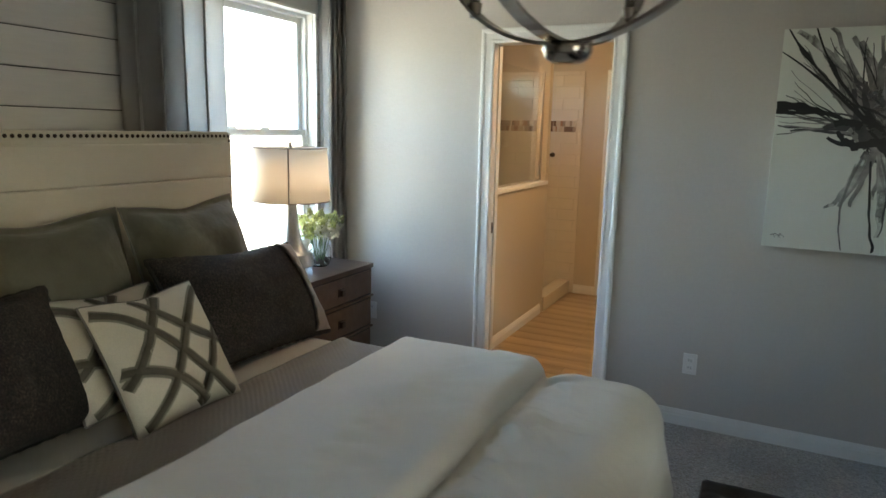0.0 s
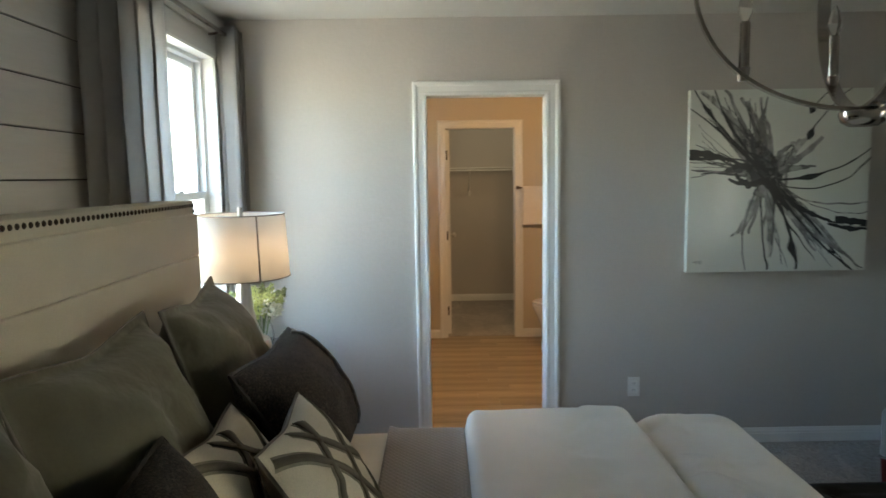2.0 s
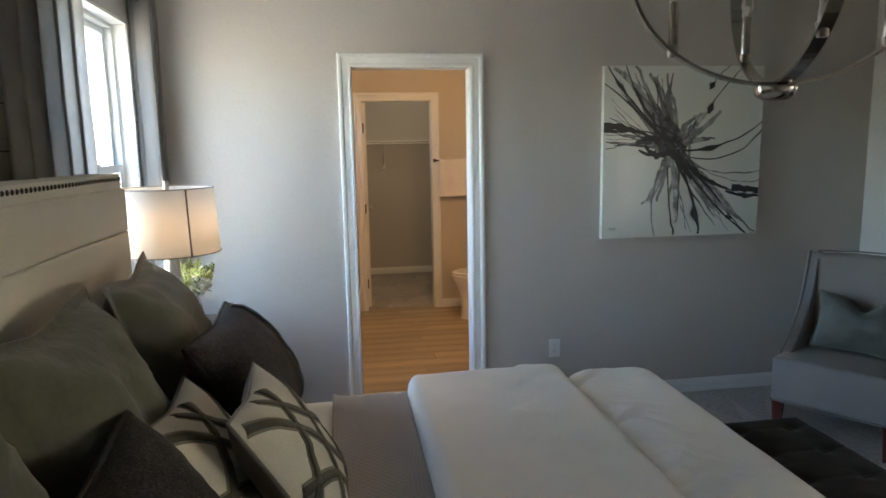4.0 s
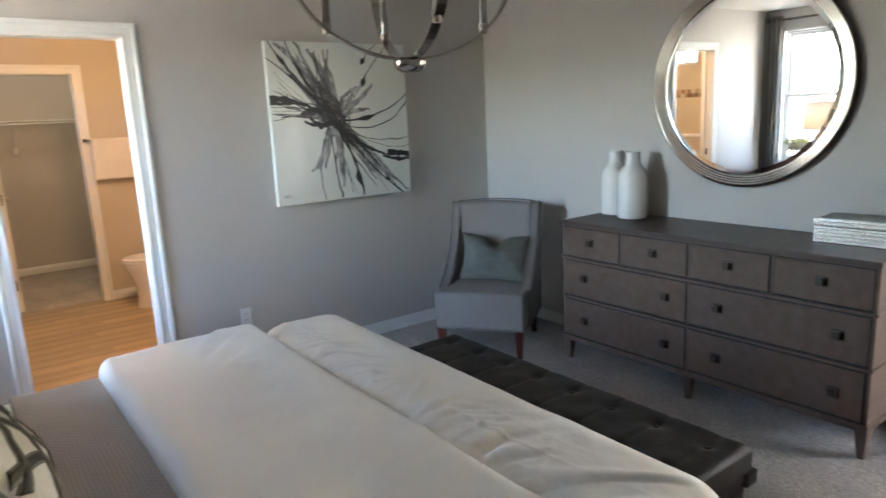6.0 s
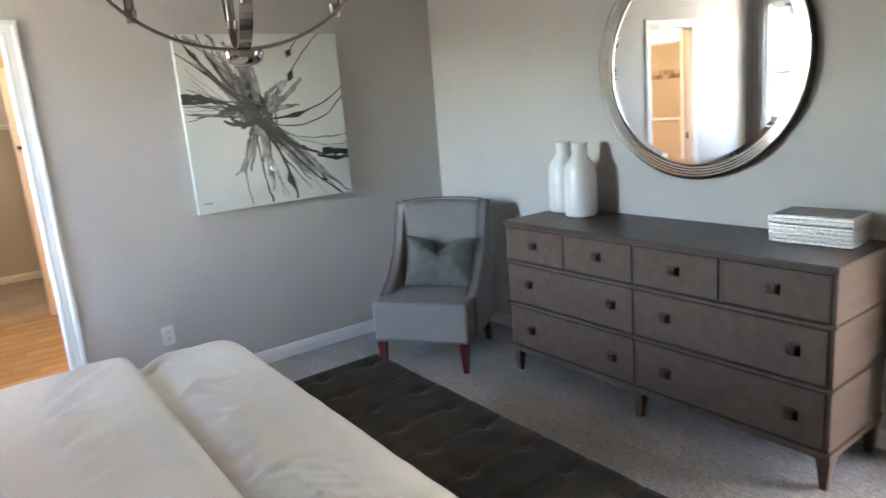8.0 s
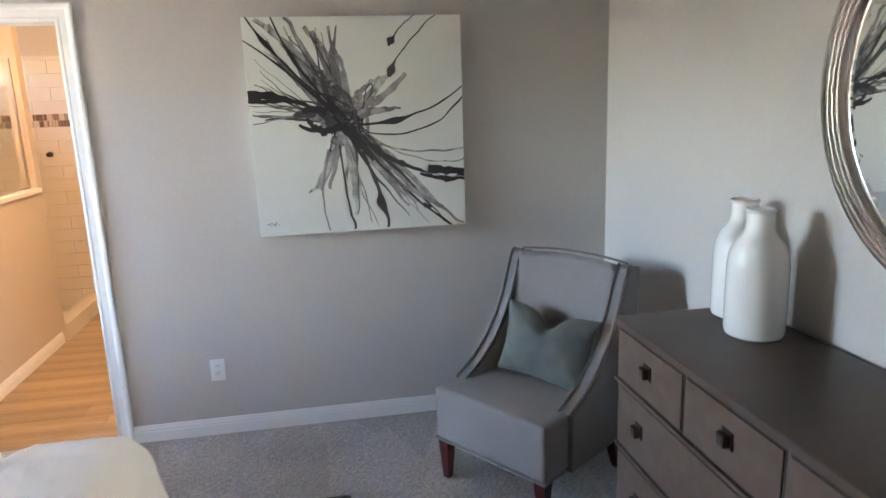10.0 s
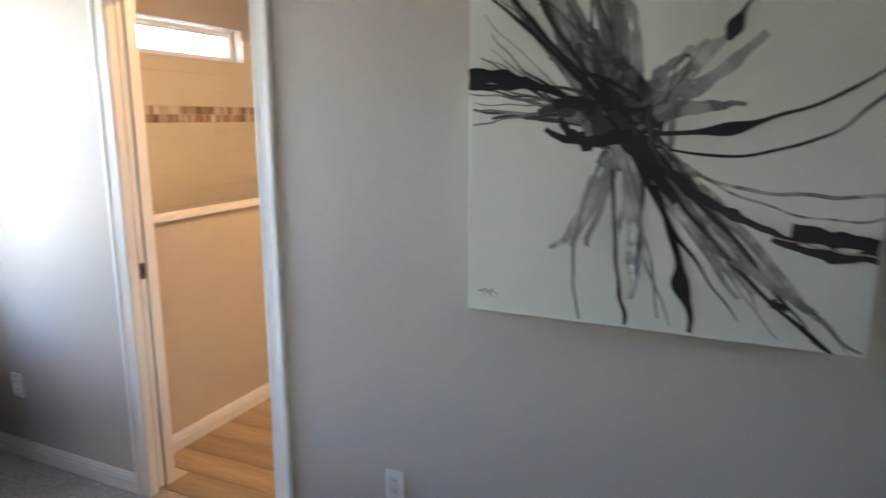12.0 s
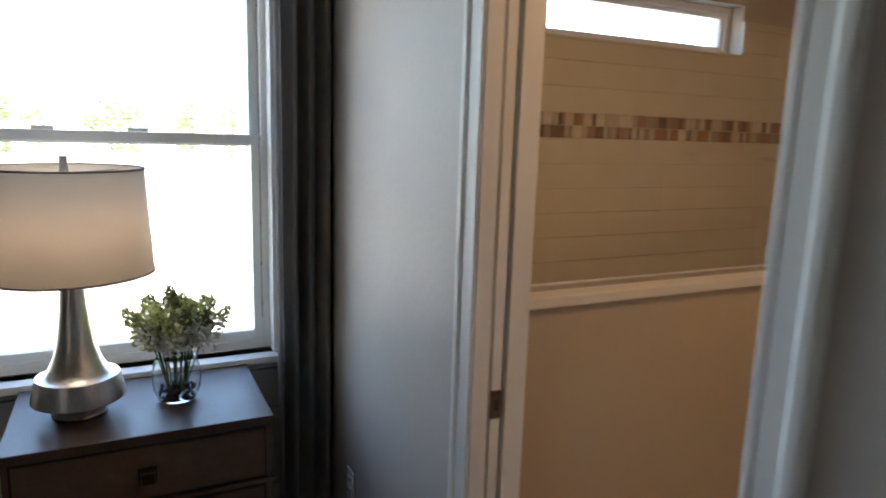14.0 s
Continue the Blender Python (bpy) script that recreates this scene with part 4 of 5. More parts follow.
for a in (0.3, 2.4, 4.5):
    part("spider_wire", b_tube([(0, 0, 0.668), (0.19 * math.cos(a), 0.19 * math.sin(a), 0.668)], 0.002, 6), BRUSHED, tl)
part("finial", b_tube([(0, 0, 0.668), (0, 0, 0.712)], [0.012, 0.010], 14), BRUSHED, tl, "", True)
part("bulb", b_lathe([(0, 0.44), (0.014, 0.44), (0.016, 0.47), (0.018, 0.475), (0.016, 0.48), (0, 0.48)], 14), PORCELAIN, tl, "", True)

fv = thing("flower_vase", "round glass vase of white and green flowers over dark pebbles", "flowers", pose(0.278, -0.534, 0.748))
vase_pr = [(0, 0.0), (0.042, 0.0), (0.054, 0.008), (0.066, 0.04), (0.069, 0.07), (0.064, 0.105), (0.055, 0.132), (0.0525, 0.132), (0.061, 0.105), (0.0655, 0.07), (0.0625, 0.04), (0.050, 0.012), (0, 0.010)]
part("vase", b_lathe(vase_pr, 40), GLASS, fv, "clear glass vase", True).visible_shadow = False
rnd = random.Random(11)
peb = bmesh.new()
for k in range(110):
    a, r = rnd.uniform(0, 6.28), 0.050 * rnd.random() ** 0.5
    m = Matrix.Translation((r * math.cos(a), r * math.sin(a), 0.018 + rnd.uniform(0, 0.024))) @ Euler((rnd.uniform(0, 3), rnd.uniform(0, 3), 0)).to_matrix().to_4x4() @ Matrix.Diagonal((1, 0.8, 0.6, 1))
    bmesh.ops.create_icosphere(peb, subdivisions=1, radius=rnd.uniform(0.006, 0.010), matrix=m)
tagged(part("pebbles", peb, PEBBLE, fv, "dark brown pebbles"), kind="stuff")
for k in range(20):
    a = k * 2.399 + rnd.uniform(-0.2, 0.2)
    spread = 0.155 * ((k + 0.5) / 20) ** 0.55
    tip = Vector((spread * math.cos(a), spread * math.sin(a), rnd.uniform(0.325, 0.385) - spread * 0.5))
    base = Vector((0.022 * math.cos(a), 0.022 * math.sin(a), 0.03))
    mid = base.lerp(tip, 0.5) * 0.98 - Vector((0.15 * spread * math.cos(a), 0.15 * spread * math.sin(a), 0))
    fs = part("flower_stem", b_tube([base, mid, tip], 0.0022, 6), STEM, fv, "", True)
    ax = (tip - mid).normalized()
    bl, bd, lf = bmesh.new(), bmesh.new(), bmesh.new()
    for q in range(40):
        s = q / 40
        c = mid.lerp(tip, 0.25 + 0.75 * s)
        ang, rad = q * 2.4, 0.024 * (1 - s) ** 0.6 + 0.003
        side = ax.orthogonal().normalized()
        side.rotate(Matrix.Rotation(ang, 3, ax))
        p = c + side * rad
        tgt = bd if s > 0.58 else bl
        sz = 0.0185 * (1 - 0.6 * s) * rnd.uniform(0.8, 1.25)
        e = Euler((rnd.uniform(0, 6), rnd.uniform(0, 6), rnd.uniform(0, 6))).to_matrix()
        for w in range(4 if s < 0.58 else 2):
            e2 = e @ Euler((0, 0, w * 2.1)).to_matrix()
            tgt.faces.new([tgt.verts.new(p + e2 @ (Vector(o) * sz)) for o in ((0, 0, 0), (0.8, -0.5, 0.25), (1.3, 0, 0.1), (0.8, 0.5, 0.25))])
        if s > 0.58:
            bmesh.ops.create_icosphere(bd, subdivisions=1, radius=sz * 0.6, matrix=Matrix.Translation(p))
    for q in range(5):
        c = mid.lerp(tip, 0.1 + 0.1 * q)
        e = Euler((rnd.uniform(-0.6, 0.6), rnd.uniform(-0.9, 0.2), rnd.uniform(0, 6.28))).to_matrix()
        lf.faces.new([lf.verts.new(c + e @ (Vector(o) * 0.034)) for o in ((0, 0, 0), (0.5, -0.16, 0.06), (1.1, 0, -0.04), (0.5, 0.16, 0.06))])
    part("blossom_spike", bl, PETAL if k % 5 else LEAF_PALE, fs, "white blossoms")
    part("bud_spike", bd, LEAF_PALE if k % 4 else BUD, fs)
    part("leaf_cluster", lf, LEAF, fs)


# ---- curtains ----
def curtain(name, label, y0, y1, folds, seed):
    t = thing(name, label, "curtain", pose(0.072, 0, 0), "window curtains")

    def f(u, v):
        y = y0 + (y1 - y0) * u
        z = 0.012 + 2.36 * v
        ph = folds * 2 * math.pi * u + 0.5 * math.sin(seed + 2.2 * u) + 0.25 * (1 - v) * math.sin(seed * 3 + 9 * u)
        amp = (0.046 if folds > 4 else 0.056) * (0.85 + 0.15 * math.sin(seed + 5 * u)) * (1 - 0.12 * (1 - v))
        return Vector((amp * math.sin(ph) + 0.004 * wob(y, z, seed, 3), y + 0.012 * math.sin(2 * ph) + 0.006 * (1 - v) * wob(u, v, seed, 3), z))
    cl = part("cloth", b_grid(int(folds * 22), 40, f), CURTAIN, t, "grey linen cloth", True)
    solid(cl, 0.003)
    for k in range(int(folds)):
        p = f((k + 0.5) / folds, 0.985)
        part("grommet", b_tube([(0.0 + 0.024 * math.cos(a), p.y, 2.332 + 0.024 * math.sin(a)) for a in [q * math.pi / 10 for q in range(20)]], 0.005, 6, True), CHROME, t, "", True)
    return t


curtain("curtain", "floor-length grey linen curtain panel gathered in folds by the corner", -0.205, -0.008, 3.6, 1.0)
curtain("curtain", "floor-length grey linen curtain panel gathered in folds by the headboard", -1.60, -1.06, 4.2, 4.0)
rod = thing("curtain_rod", "dark nickel curtain rod with round finials above the window", "curtain rod", pose(0.072, -0.7, 2.332))
part("pole", b_tube([(0, -0.98, 0), (0, 0.65, 0)], 0.011, 12), DARK_NICKEL, rod, "", True)
for y in (-0.98, 0.65):
    part("finial", b_lathe([(0, -0.026), (0.015, -0.022), (0.026, 0), (0.015, 0.022), (0, 0.026)], 18, center=(0, y, 0)), DARK_NICKEL, rod, "", True)
for y in (-0.93, 0.44):
    part("bracket", b_tube([(0, y, 0), (-0.03, y, -0.01), (-0.06, y, -0.012)], 0.007, 8), DARK_NICKEL, rod)
cordt = thing("blind_cord", "thin dark bead cord hanging beside the window", "cord", pose(0.02, -0.235, 0.9))
part("string", b_tube([(0, 0, 0), (0, 0, 1.3)], 0.0012, 5), CORD, cordt)
for k in range(9):
    part("bead", b_lathe([(0, -0.004), (0.004, 0), (0, 0.004)], 8, center=(0, 0, 0.05 + k * 0.14)), CORD, cordt)

# ---- painting ----
PX, PZ, PS = 2.562, 1.018, 1.013
art = thing("painting", "large square abstract canvas in black and grey on pale white", "painting", pose(PX, -0.003, PZ))
part("canvas", b_box((0, -0.035, 0), (PS, 0, PS), 0.003), CANVAS, art, "pale white gallery canvas")
rnd = random.Random(21)
LAYER = [0]


def stroke(pts, w0, w1, shade, bulge=0.0, at=0.75):
    """A tapering brush mark along a Bezier curve, in canvas units from the upper left."""
    a, b, c = [Vector(p) for p in pts]
    LAYER[0] += 1
    y = -0.0358 - 0.000018 * LAYER[0]
    bm, prev, n = bmesh.new(), None, 26
    for k in range(n + 1):
        s = k / n
        p = a * (1 - s) ** 2 + b * 2 * s * (1 - s) + c * s * s
        p += Vector((0.016 * s * wob(s * 5, LAYER[0], 0), 0.016 * s * wob(s * 5, LAYER[0], 7)))
        d = (b - a) * (1 - s) + (c - b) * s
        nrm = Vector((-d.y, d.x)).normalized()
        w = (w0 * (1 - s) + w1 * s) * (1 + 0.45 * wob(s * 6, LAYER[0], 3)) + bulge * math.exp(-((s - at) / 0.09) ** 2)
        w = max(w * (1.12 if shade < 2 else 1.0), 0.0012)
        row = []
        for e in (-0.5, 0.5):
            q = p + nrm * w * e
            row.append(bm.verts.new((max(0.0, min(1, q.x)) * PS, y, (1 - max(0.0, min(1, q.y))) * PS)))
        if prev:
            bm.faces.new((prev[0], prev[1], row[1], row[0]))
        prev = row
    part("brush_stroke", bm, INK[shade], art)


C = (0.43, 0.47)


def fan(n, x0, y0, x1, y1, w0, w1, shades, bend=0.06, start=0.06, reach=(0.8, 1.0)):
    """n marks from the heart of the picture towards the line from (x0, y0) to (x1, y1)."""
    for k in range(n):
        s = (k + rnd.random()) / n
        e = Vector((x0 + (x1 - x0) * s, y0 + (y1 - y0) * s))
        o = Vector(C) + Vector((rnd.uniform(-start, start), rnd.uniform(-start, start)))
        e = o.lerp(e, rnd.uniform(*reach))
        m = o.lerp(e, 0.5) + Vector((rnd.uniform(-bend, bend), rnd.uniform(-bend, bend)))
        stroke((o, m, e), rnd.uniform(w0, w1), rnd.uniform(w0, w1) * 0.35, rnd.choice(shades))


fan(15, 0.0, 0.0, 0.44, 0.0, 0.02, 0.06, (3, 4, 4, 3, 2), 0.07, 0.07, (0.6, 1.0))
fan(11, 0.0, 0.02, 0.40, 0.02, 0.004, 0.013, (1, 2, 2, 0), 0.05, 0.05, (0.75, 1.02))
fan(12, 0.0, 0.28, 0.0, 0.48, 0.006, 0.018, (1, 2, 2, 3), 0.04)
fan(9, 0.52, 0.25, 0.72, 0.2, 0.015, 0.045, (3, 4, 3), 0.04, 0.05, (0.5, 0.9))
fan(26, 0.30, 0.36, 0.56, 0.62, 0.015, 0.045, (1, 0, 2, 1, 3), 0.06, 0.10, (0.5, 1.6))
fan(14, 0.05, 0.05, 0.36, 0.12, 0.02, 0.05, (2, 1, 3), 0.05, 0.08, (0.25, 0.6))
fan(4, 0.24, 0.85, 0.50, 1.0, 0.03, 0.055, (3, 4, 3), 0.05, 0.03, (0.5, 0.85))
fan(5, 0.0, 0.06, 0.0, 0.28, 0.004, 0.012, (1, 2, 0), 0.06)
fan(6, 0.74, 0.96, 0.98, 0.96, 0.03, 0.05, (3, 4, 4), 0.04, 0.04, (0.75, 1.0))
stroke(((0.44, 0.56), (0.47, 0.72), (0.46, 0.92)), 0.05, 0.02, 4)
stroke(((0.40, 0.54), (0.36, 0.64), (0.30, 0.76)), 0.05, 0.02, 3)
stroke(((0.36, 0.60), (0.31, 0.78), (0.24, 0.80)), 0.04, 0.01, 4)
stroke(((0.37, 0.56), (0.27, 0.80), (0.33, 0.99)), 0.012, 0.006, 2)
fan(3, 0.40, 1.0, 0.62, 1.0, 0.006, 0.016, (1, 2, 3), 0.05, 0.04, (0.75, 1.02))
fan(6, 0.74, 1.0, 1.0, 1.0, 0.006, 0.02, (1, 2, 3, 0), 0.05, 0.04, (0.8, 1.02))
stroke(((0.0, 0.345), (0.12, 0.33), (0.27, 0.40)), 0.045, 0.012, 0)
stroke(((0.20, 0.44), (0.26, 0.40), (0.40, 0.48)), 0.016, 0.035, 1)
stroke(((0.22, 0.48), (0.28, 0.53), (0.42, 0.50)), 0.012, 0.03, 0)
stroke(((0.30, 0.44), (0.36, 0.50), (0.31, 0.50)), 0.02, 0.03, 4)
stroke(((0.50, 0.49), (0.80, 0.49), (1.0, 0.325)), 0.010, 0.006, 0, 0.02, 0.3)
stroke(((0.50, 0.52), (0.82, 0.60), (1.0, 0.375)), 0.006, 0.007, 0)
stroke(((0.52, 0.55), (0.72, 0.66), (1.0, 0.62)), 0.008, 0.010, 3)
stroke(((0.52, 0.52), (0.76, 0.72), (1.0, 0.67)), 0.006, 0.006, 3)
stroke(((0.46, 0.50), (0.56, 0.62), (0.66, 0.665)), 0.034, 0.020, 0)
stroke(((0.64, 0.655), (0.72, 0.70), (0.84, 0.742)), 0.016, 0.014, 0, 0.012, 0.3)
stroke(((0.82, 0.715), (0.90, 0.722), (1.0, 0.735)), 0.040, 0.026, 0)
stroke(((0.78, 0.735), (0.88, 0.775), (1.0, 0.765)), 0.010, 0.024, 0, 0.014, 0.6)
# dark hook round a white eye, left of the heart
stroke(((0.24, 0.42), (0.30, 0.40), (0.35, 0.43)), 0.022, 0.034, 0)
stroke(((0.26, 0.45), (0.27, 0.50), (0.35, 0.515)), 0.012, 0.036, 0)
stroke(((0.36, 0.36), (0.40, 0.44), (0.46, 0.52)), 0.016, 0.045, 0)
stroke(((0.0, 0.10), (0.16, 0.20), (0.40, 0.45)), 0.005, 0.014, 0)
stroke(((0.02, 0.0), (0.12, 0.18), (0.42, 0.44)), 0.006, 0.010, 0, 0.012, 0.3)
stroke(((0.13, 0.0), (0.20, 0.22), (0.44, 0.46)), 0.006, 0.012, 0, 0.010, 0.4)
stroke(((0.0, 0.365), (0.10, 0.375), (0.22, 0.37)), 0.020, 0.012, 0)
stroke(((0.40, 0.46), (0.48, 0.56), (0.56, 0.66)), 0.05, 0.020, 0)
stroke(((0.50, 0.44), (0.60, 0.42), (0.70, 0.42)), 0.05, 0.010, 2)
stroke(((0.48, 0.42), (0.60, 0.40), (0.73, 0.26)), 0.05, 0.02, 3)
stroke(((0.78, 0.728), (0.88, 0.75), (1.0, 0.762)), 0.003, 0.004, 4)
stroke(((0.50, 0.62), (0.58, 0.76), (0.612, 0.99)), 0.018, 0.012, 0, 0.026, 0.72)
stroke(((0.40, 0.58), (0.42, 0.85), (0.45, 0.99)), 0.008, 0.010, 0)
stroke(((0.47, 0.52), (0.66, 0.80), (0.93, 1.0)), 0.012, 0.009, 0)
stroke(((0.62, 0.74), (0.82, 0.86), (0.99, 0.99)), 0.03, 0.008, 3)
stroke(((0.79, 0.885), (0.81, 0.90), (0.83, 0.905)), 0.022, 0.012, 0)
stroke(((0.65, 0.275), (0.69, 0.15), (0.88, 0.0)), 0.006, 0.005, 0, 0.030, 0.12)
stroke(((0.655, 0.135), (0.69, 0.06), (0.78, 0.0)), 0.006, 0.004, 0, 0.030, 0.16)
stroke(((0.52, 0.42), (0.54, 0.30), (0.565, 0.30)), 0.004, 0.006, 0)
stroke(((0.565, 0.30), (0.59, 0.34), (0.50, 0.42)), 0.005, 0.003, 0)
fan(14, 0.30, 0.34, 0.56, 0.60, 0.008, 0.022, (0, 0, 1), 0.05, 0.08, (0.5, 1.5))
for k in range(4):
    stroke(((0.035 + 0.012 * k, 0.945), (0.05 + 0.008 * k, 0.93 - 0.01 * (k % 2)), (0.055 + 0.012 * k, 0.955)), 0.003, 0.002, 2)


# ---- mirror ----
mir = thing("round_mirror", "large round mirror in a ribbed silver frame above the dresser", "mirror", pose(XR - 0.006, -2.106, 1.638, 0, -90.5, 0))
ringp = [(0.478, 0.012), (0.482, 0.026)]
for k in range(4):
    r = 0.484 + k * 0.0125
    ringp += [(r, 0.028 + 0.004 * k), (r + 0.003, 0.0315 + 0.004 * k), (r + 0.009, 0.0315 + 0.004 * k), (r + 0.0115, 0.028 + 0.004 * k)]
ringp += [(0.537, 0.046), (0.541, 0.044)]
part("frame", b_lathe(ringp, 96), CHROME, mir, "ribbed silver frame", True)
part("frame_edge", b_lathe([(0.541, 0.044), (0.545, 0.040), (0.545, 0.002), (0.50, 0.002)], 96), BRONZE, mir, "dark outer edge", True)
part("mirror_glass", b_lathe([(0, 0.016), (0.455, 0.016), (0.479, 0.0148)], 96), MIRROR, mir, "bevelled mirror glass")

# ---- things on the dresser ----
vp = [(0, 0), (0.074, 0), (0.085, 0.006), (0.089, 0.02), (0.090, 0.10), (0.089, 0.222), (0.084, 0.262), (0.070, 0.292), (0.052, 0.312), (0.043, 0.330), (0.041, 0.355), (0.042, 0.385)]
v1 = thing("ceramic_vase", "tall white ceramic bottle vase standing on the dresser", "vase", pose(4.175, -1.515, 0.885), "white vases")
part("body", b_lathe(vp, 48), CERAMIC, v1, "", True)
part("rim", b_lathe([(0.0405, 0.384), (0.044, 0.386), (0.046, 0.391), (0.044, 0.396), (0.039, 0.396), (0.036, 0.35), (0.03, 0.32), (0, 0.30)], 40), CERAMIC, v1, "", True)
copy_thing(v1, pose(4.242, -1.335, 0.885))
bx = thing("decorative_box", "hammered silver lidded box on the dresser", "box", pose(4.205, -2.746, 0.885, 0, 0, 3))


def hammered(z0, z1, hx, hy):
    """Box sides with rows of small pressed dimples, and a plain slab inside."""
    bm = b_box((-hx, -hy, z0), (hx, hy, z1), 0.004)
    rows, step = max(1, round((z1 - z0) / 0.0145)), 0.0215
    for r in range(rows):
        z = z0 + (r + 0.5) * (z1 - z0) / rows
        for s in (-1, 1):
            for horiz, half in ((True, hy), (False, hx)):
                n = int(2 * half / step)
                for k in range(n):
                    q = -half + (k + 0.5 + 0.25 * (r % 2)) * 2 * half / n
                    if abs(q) > half - 0.006:
                        continue
                    c = Vector((s * hx, q, z)) if horiz else Vector((q, s * hy, z))
                    o = Vector((s * 0.0028, 0, 0)) if horiz else Vector((0, s * 0.0028, 0))
                    e = Vector((0, 0.0088, 0)) if horiz else Vector((0.0088, 0, 0))
                    u = Vector((0, 0, 0.0054))
                    top = bm.verts.new(c + o)
                    ring = [bm.verts.new(c + w) for w in (e, u, -e, -u)]
                    for i in range(4):
                        bm.faces.new((top, ring[i], ring[(i + 1) % 4]))
    bmesh.ops.recalc_face_normals(bm, faces=bm.faces[:])
    return bm


part("body", hammered(0, 0.078, 0.108, 0.155), SILVER_LEAF, bx)
lid = part("lid", hammered(0.081, 0.114, 0.111, 0.158), SILVER_LEAF, bx, "hammered silver lid")
part("top_panel", b_box((-0.097, -0.144, 0.113), (0.097, 0.144, 0.1165), 0.001), SILVER_TOP, lid, "smooth darker metal top")

# ---- slipper chair ----
chair = thing("slipper_chair", "grey tweed slipper chair with sloping arms and red-brown legs", "chair", pose(3.486, -0.872, 0, 0, 0, -54.3))
SWD = 0.29
seat = b_box((-SWD, -0.035, 0.195), (SWD, 0.56, 0.432), 0.03, seg=5)
for v in seat.verts:
    if v.co.z > 0.35:
        v.co.z += 0.022 * (1 - (v.co.x / SWD) ** 2) - 0.03 * max(0, v.co.y) / 0.56
part("seat", seat, CHAIR_FAB, chair, "", True)


def back_surface(off, x0=0.25):
    def f(u, v):
        x = (u * 2 - 1) * (x0 + 0.02 * v)
        z = 0.40 + 0.52 * v + 0.012 * (1 - (u * 2 - 1) ** 2) * v
        y = 0.445 + 0.13 * v + off + 0.035 * (1 - abs(u * 2 - 1) ** 2.5) * (1 if off == 0 else 0)
        return Vector((x, y, z))
    return f


bk = b_grid(16, 16, back_surface(0.0))
solid(part("backrest", bk, CHAIR_FAB, chair, "", True), 0.06, 1)
SIDE = [(0.12, 0.185), (0.12, 0.422), (0.15, 0.437), (0.235, 0.482), (0.325, 0.552), (0.40, 0.645), (0.455, 0.745), (0.50, 0.855), (0.535, 0.925), (0.555, 0.935), (0.60, 0.925), (0.605, 0.88), (0.575, 0.50), (0.55, 0.185)]
for s in (-1, 1):
    def station(x, g):
        return lambda u, v: (s * (x + 0.012 * max(0, v - 0.4)), u + g, v)
    sd = b_sweep(SIDE, [station(SWD - 0.055, 0.006), station(SWD - 0.045, 0), station(SWD + 0.008, 0), station(SWD + 0.018, 0.006)])
    part("side_wing", sd, CHAIR_FAB, chair)
    for off in (-0.045, 0.006):
        part("piping", b_tube([(s * (SWD + off + 0.012 * max(0, v - 0.4)), u - 0.004, v + 0.004) for u, v in SIDE[1:10]], 0.0055, 6), CHAIR_PIPE, chair, "", True)
part("piping", b_tube([(x * 0.275 / 5, 0.578 + 0.035 * (1 - (x / 5) ** 2), 0.936 + 0.012 * (1 - (x / 5) ** 2)) for x in range(-5, 6)], 0.005, 6), CHAIR_PIPE, chair, "", True)
part("seat_band", b_box((-SWD - 0.003, -0.038, 0.190), (SWD + 0.003, 0.10, 0.197), 0.003), CHAIR_FAB, chair)
for x in (-0.257, 0.257):
    for y, dy in ((0.0, -0.0), (0.50, 0.06)):
        bm = bmesh.new()
        b_sweep([(-1, -1), (1, -1), (1, 1), (-1, 1)], [lambda u, v: (x + u * 0.015, y + dy + v * 0.015, 0), lambda u, v: (x + u * 0.027, y + v * 0.027, 0.196)], bm=bm)
        part("leg", bm, MAHOG, chair, "red-brown tapered leg")
cushion("chair_pillow", "small sage green velvet pillow on the slipper chair", 0.455, 0.315, 0.14, SAGE, Matrix(chair.matrix_basis) @ pose(0.025, 0.30, 0.430, -15, 3, 3), SAGE, 0.07, 0.0, seed=12, wrinkle=0.012, pinch=0.10, notch=0.26)


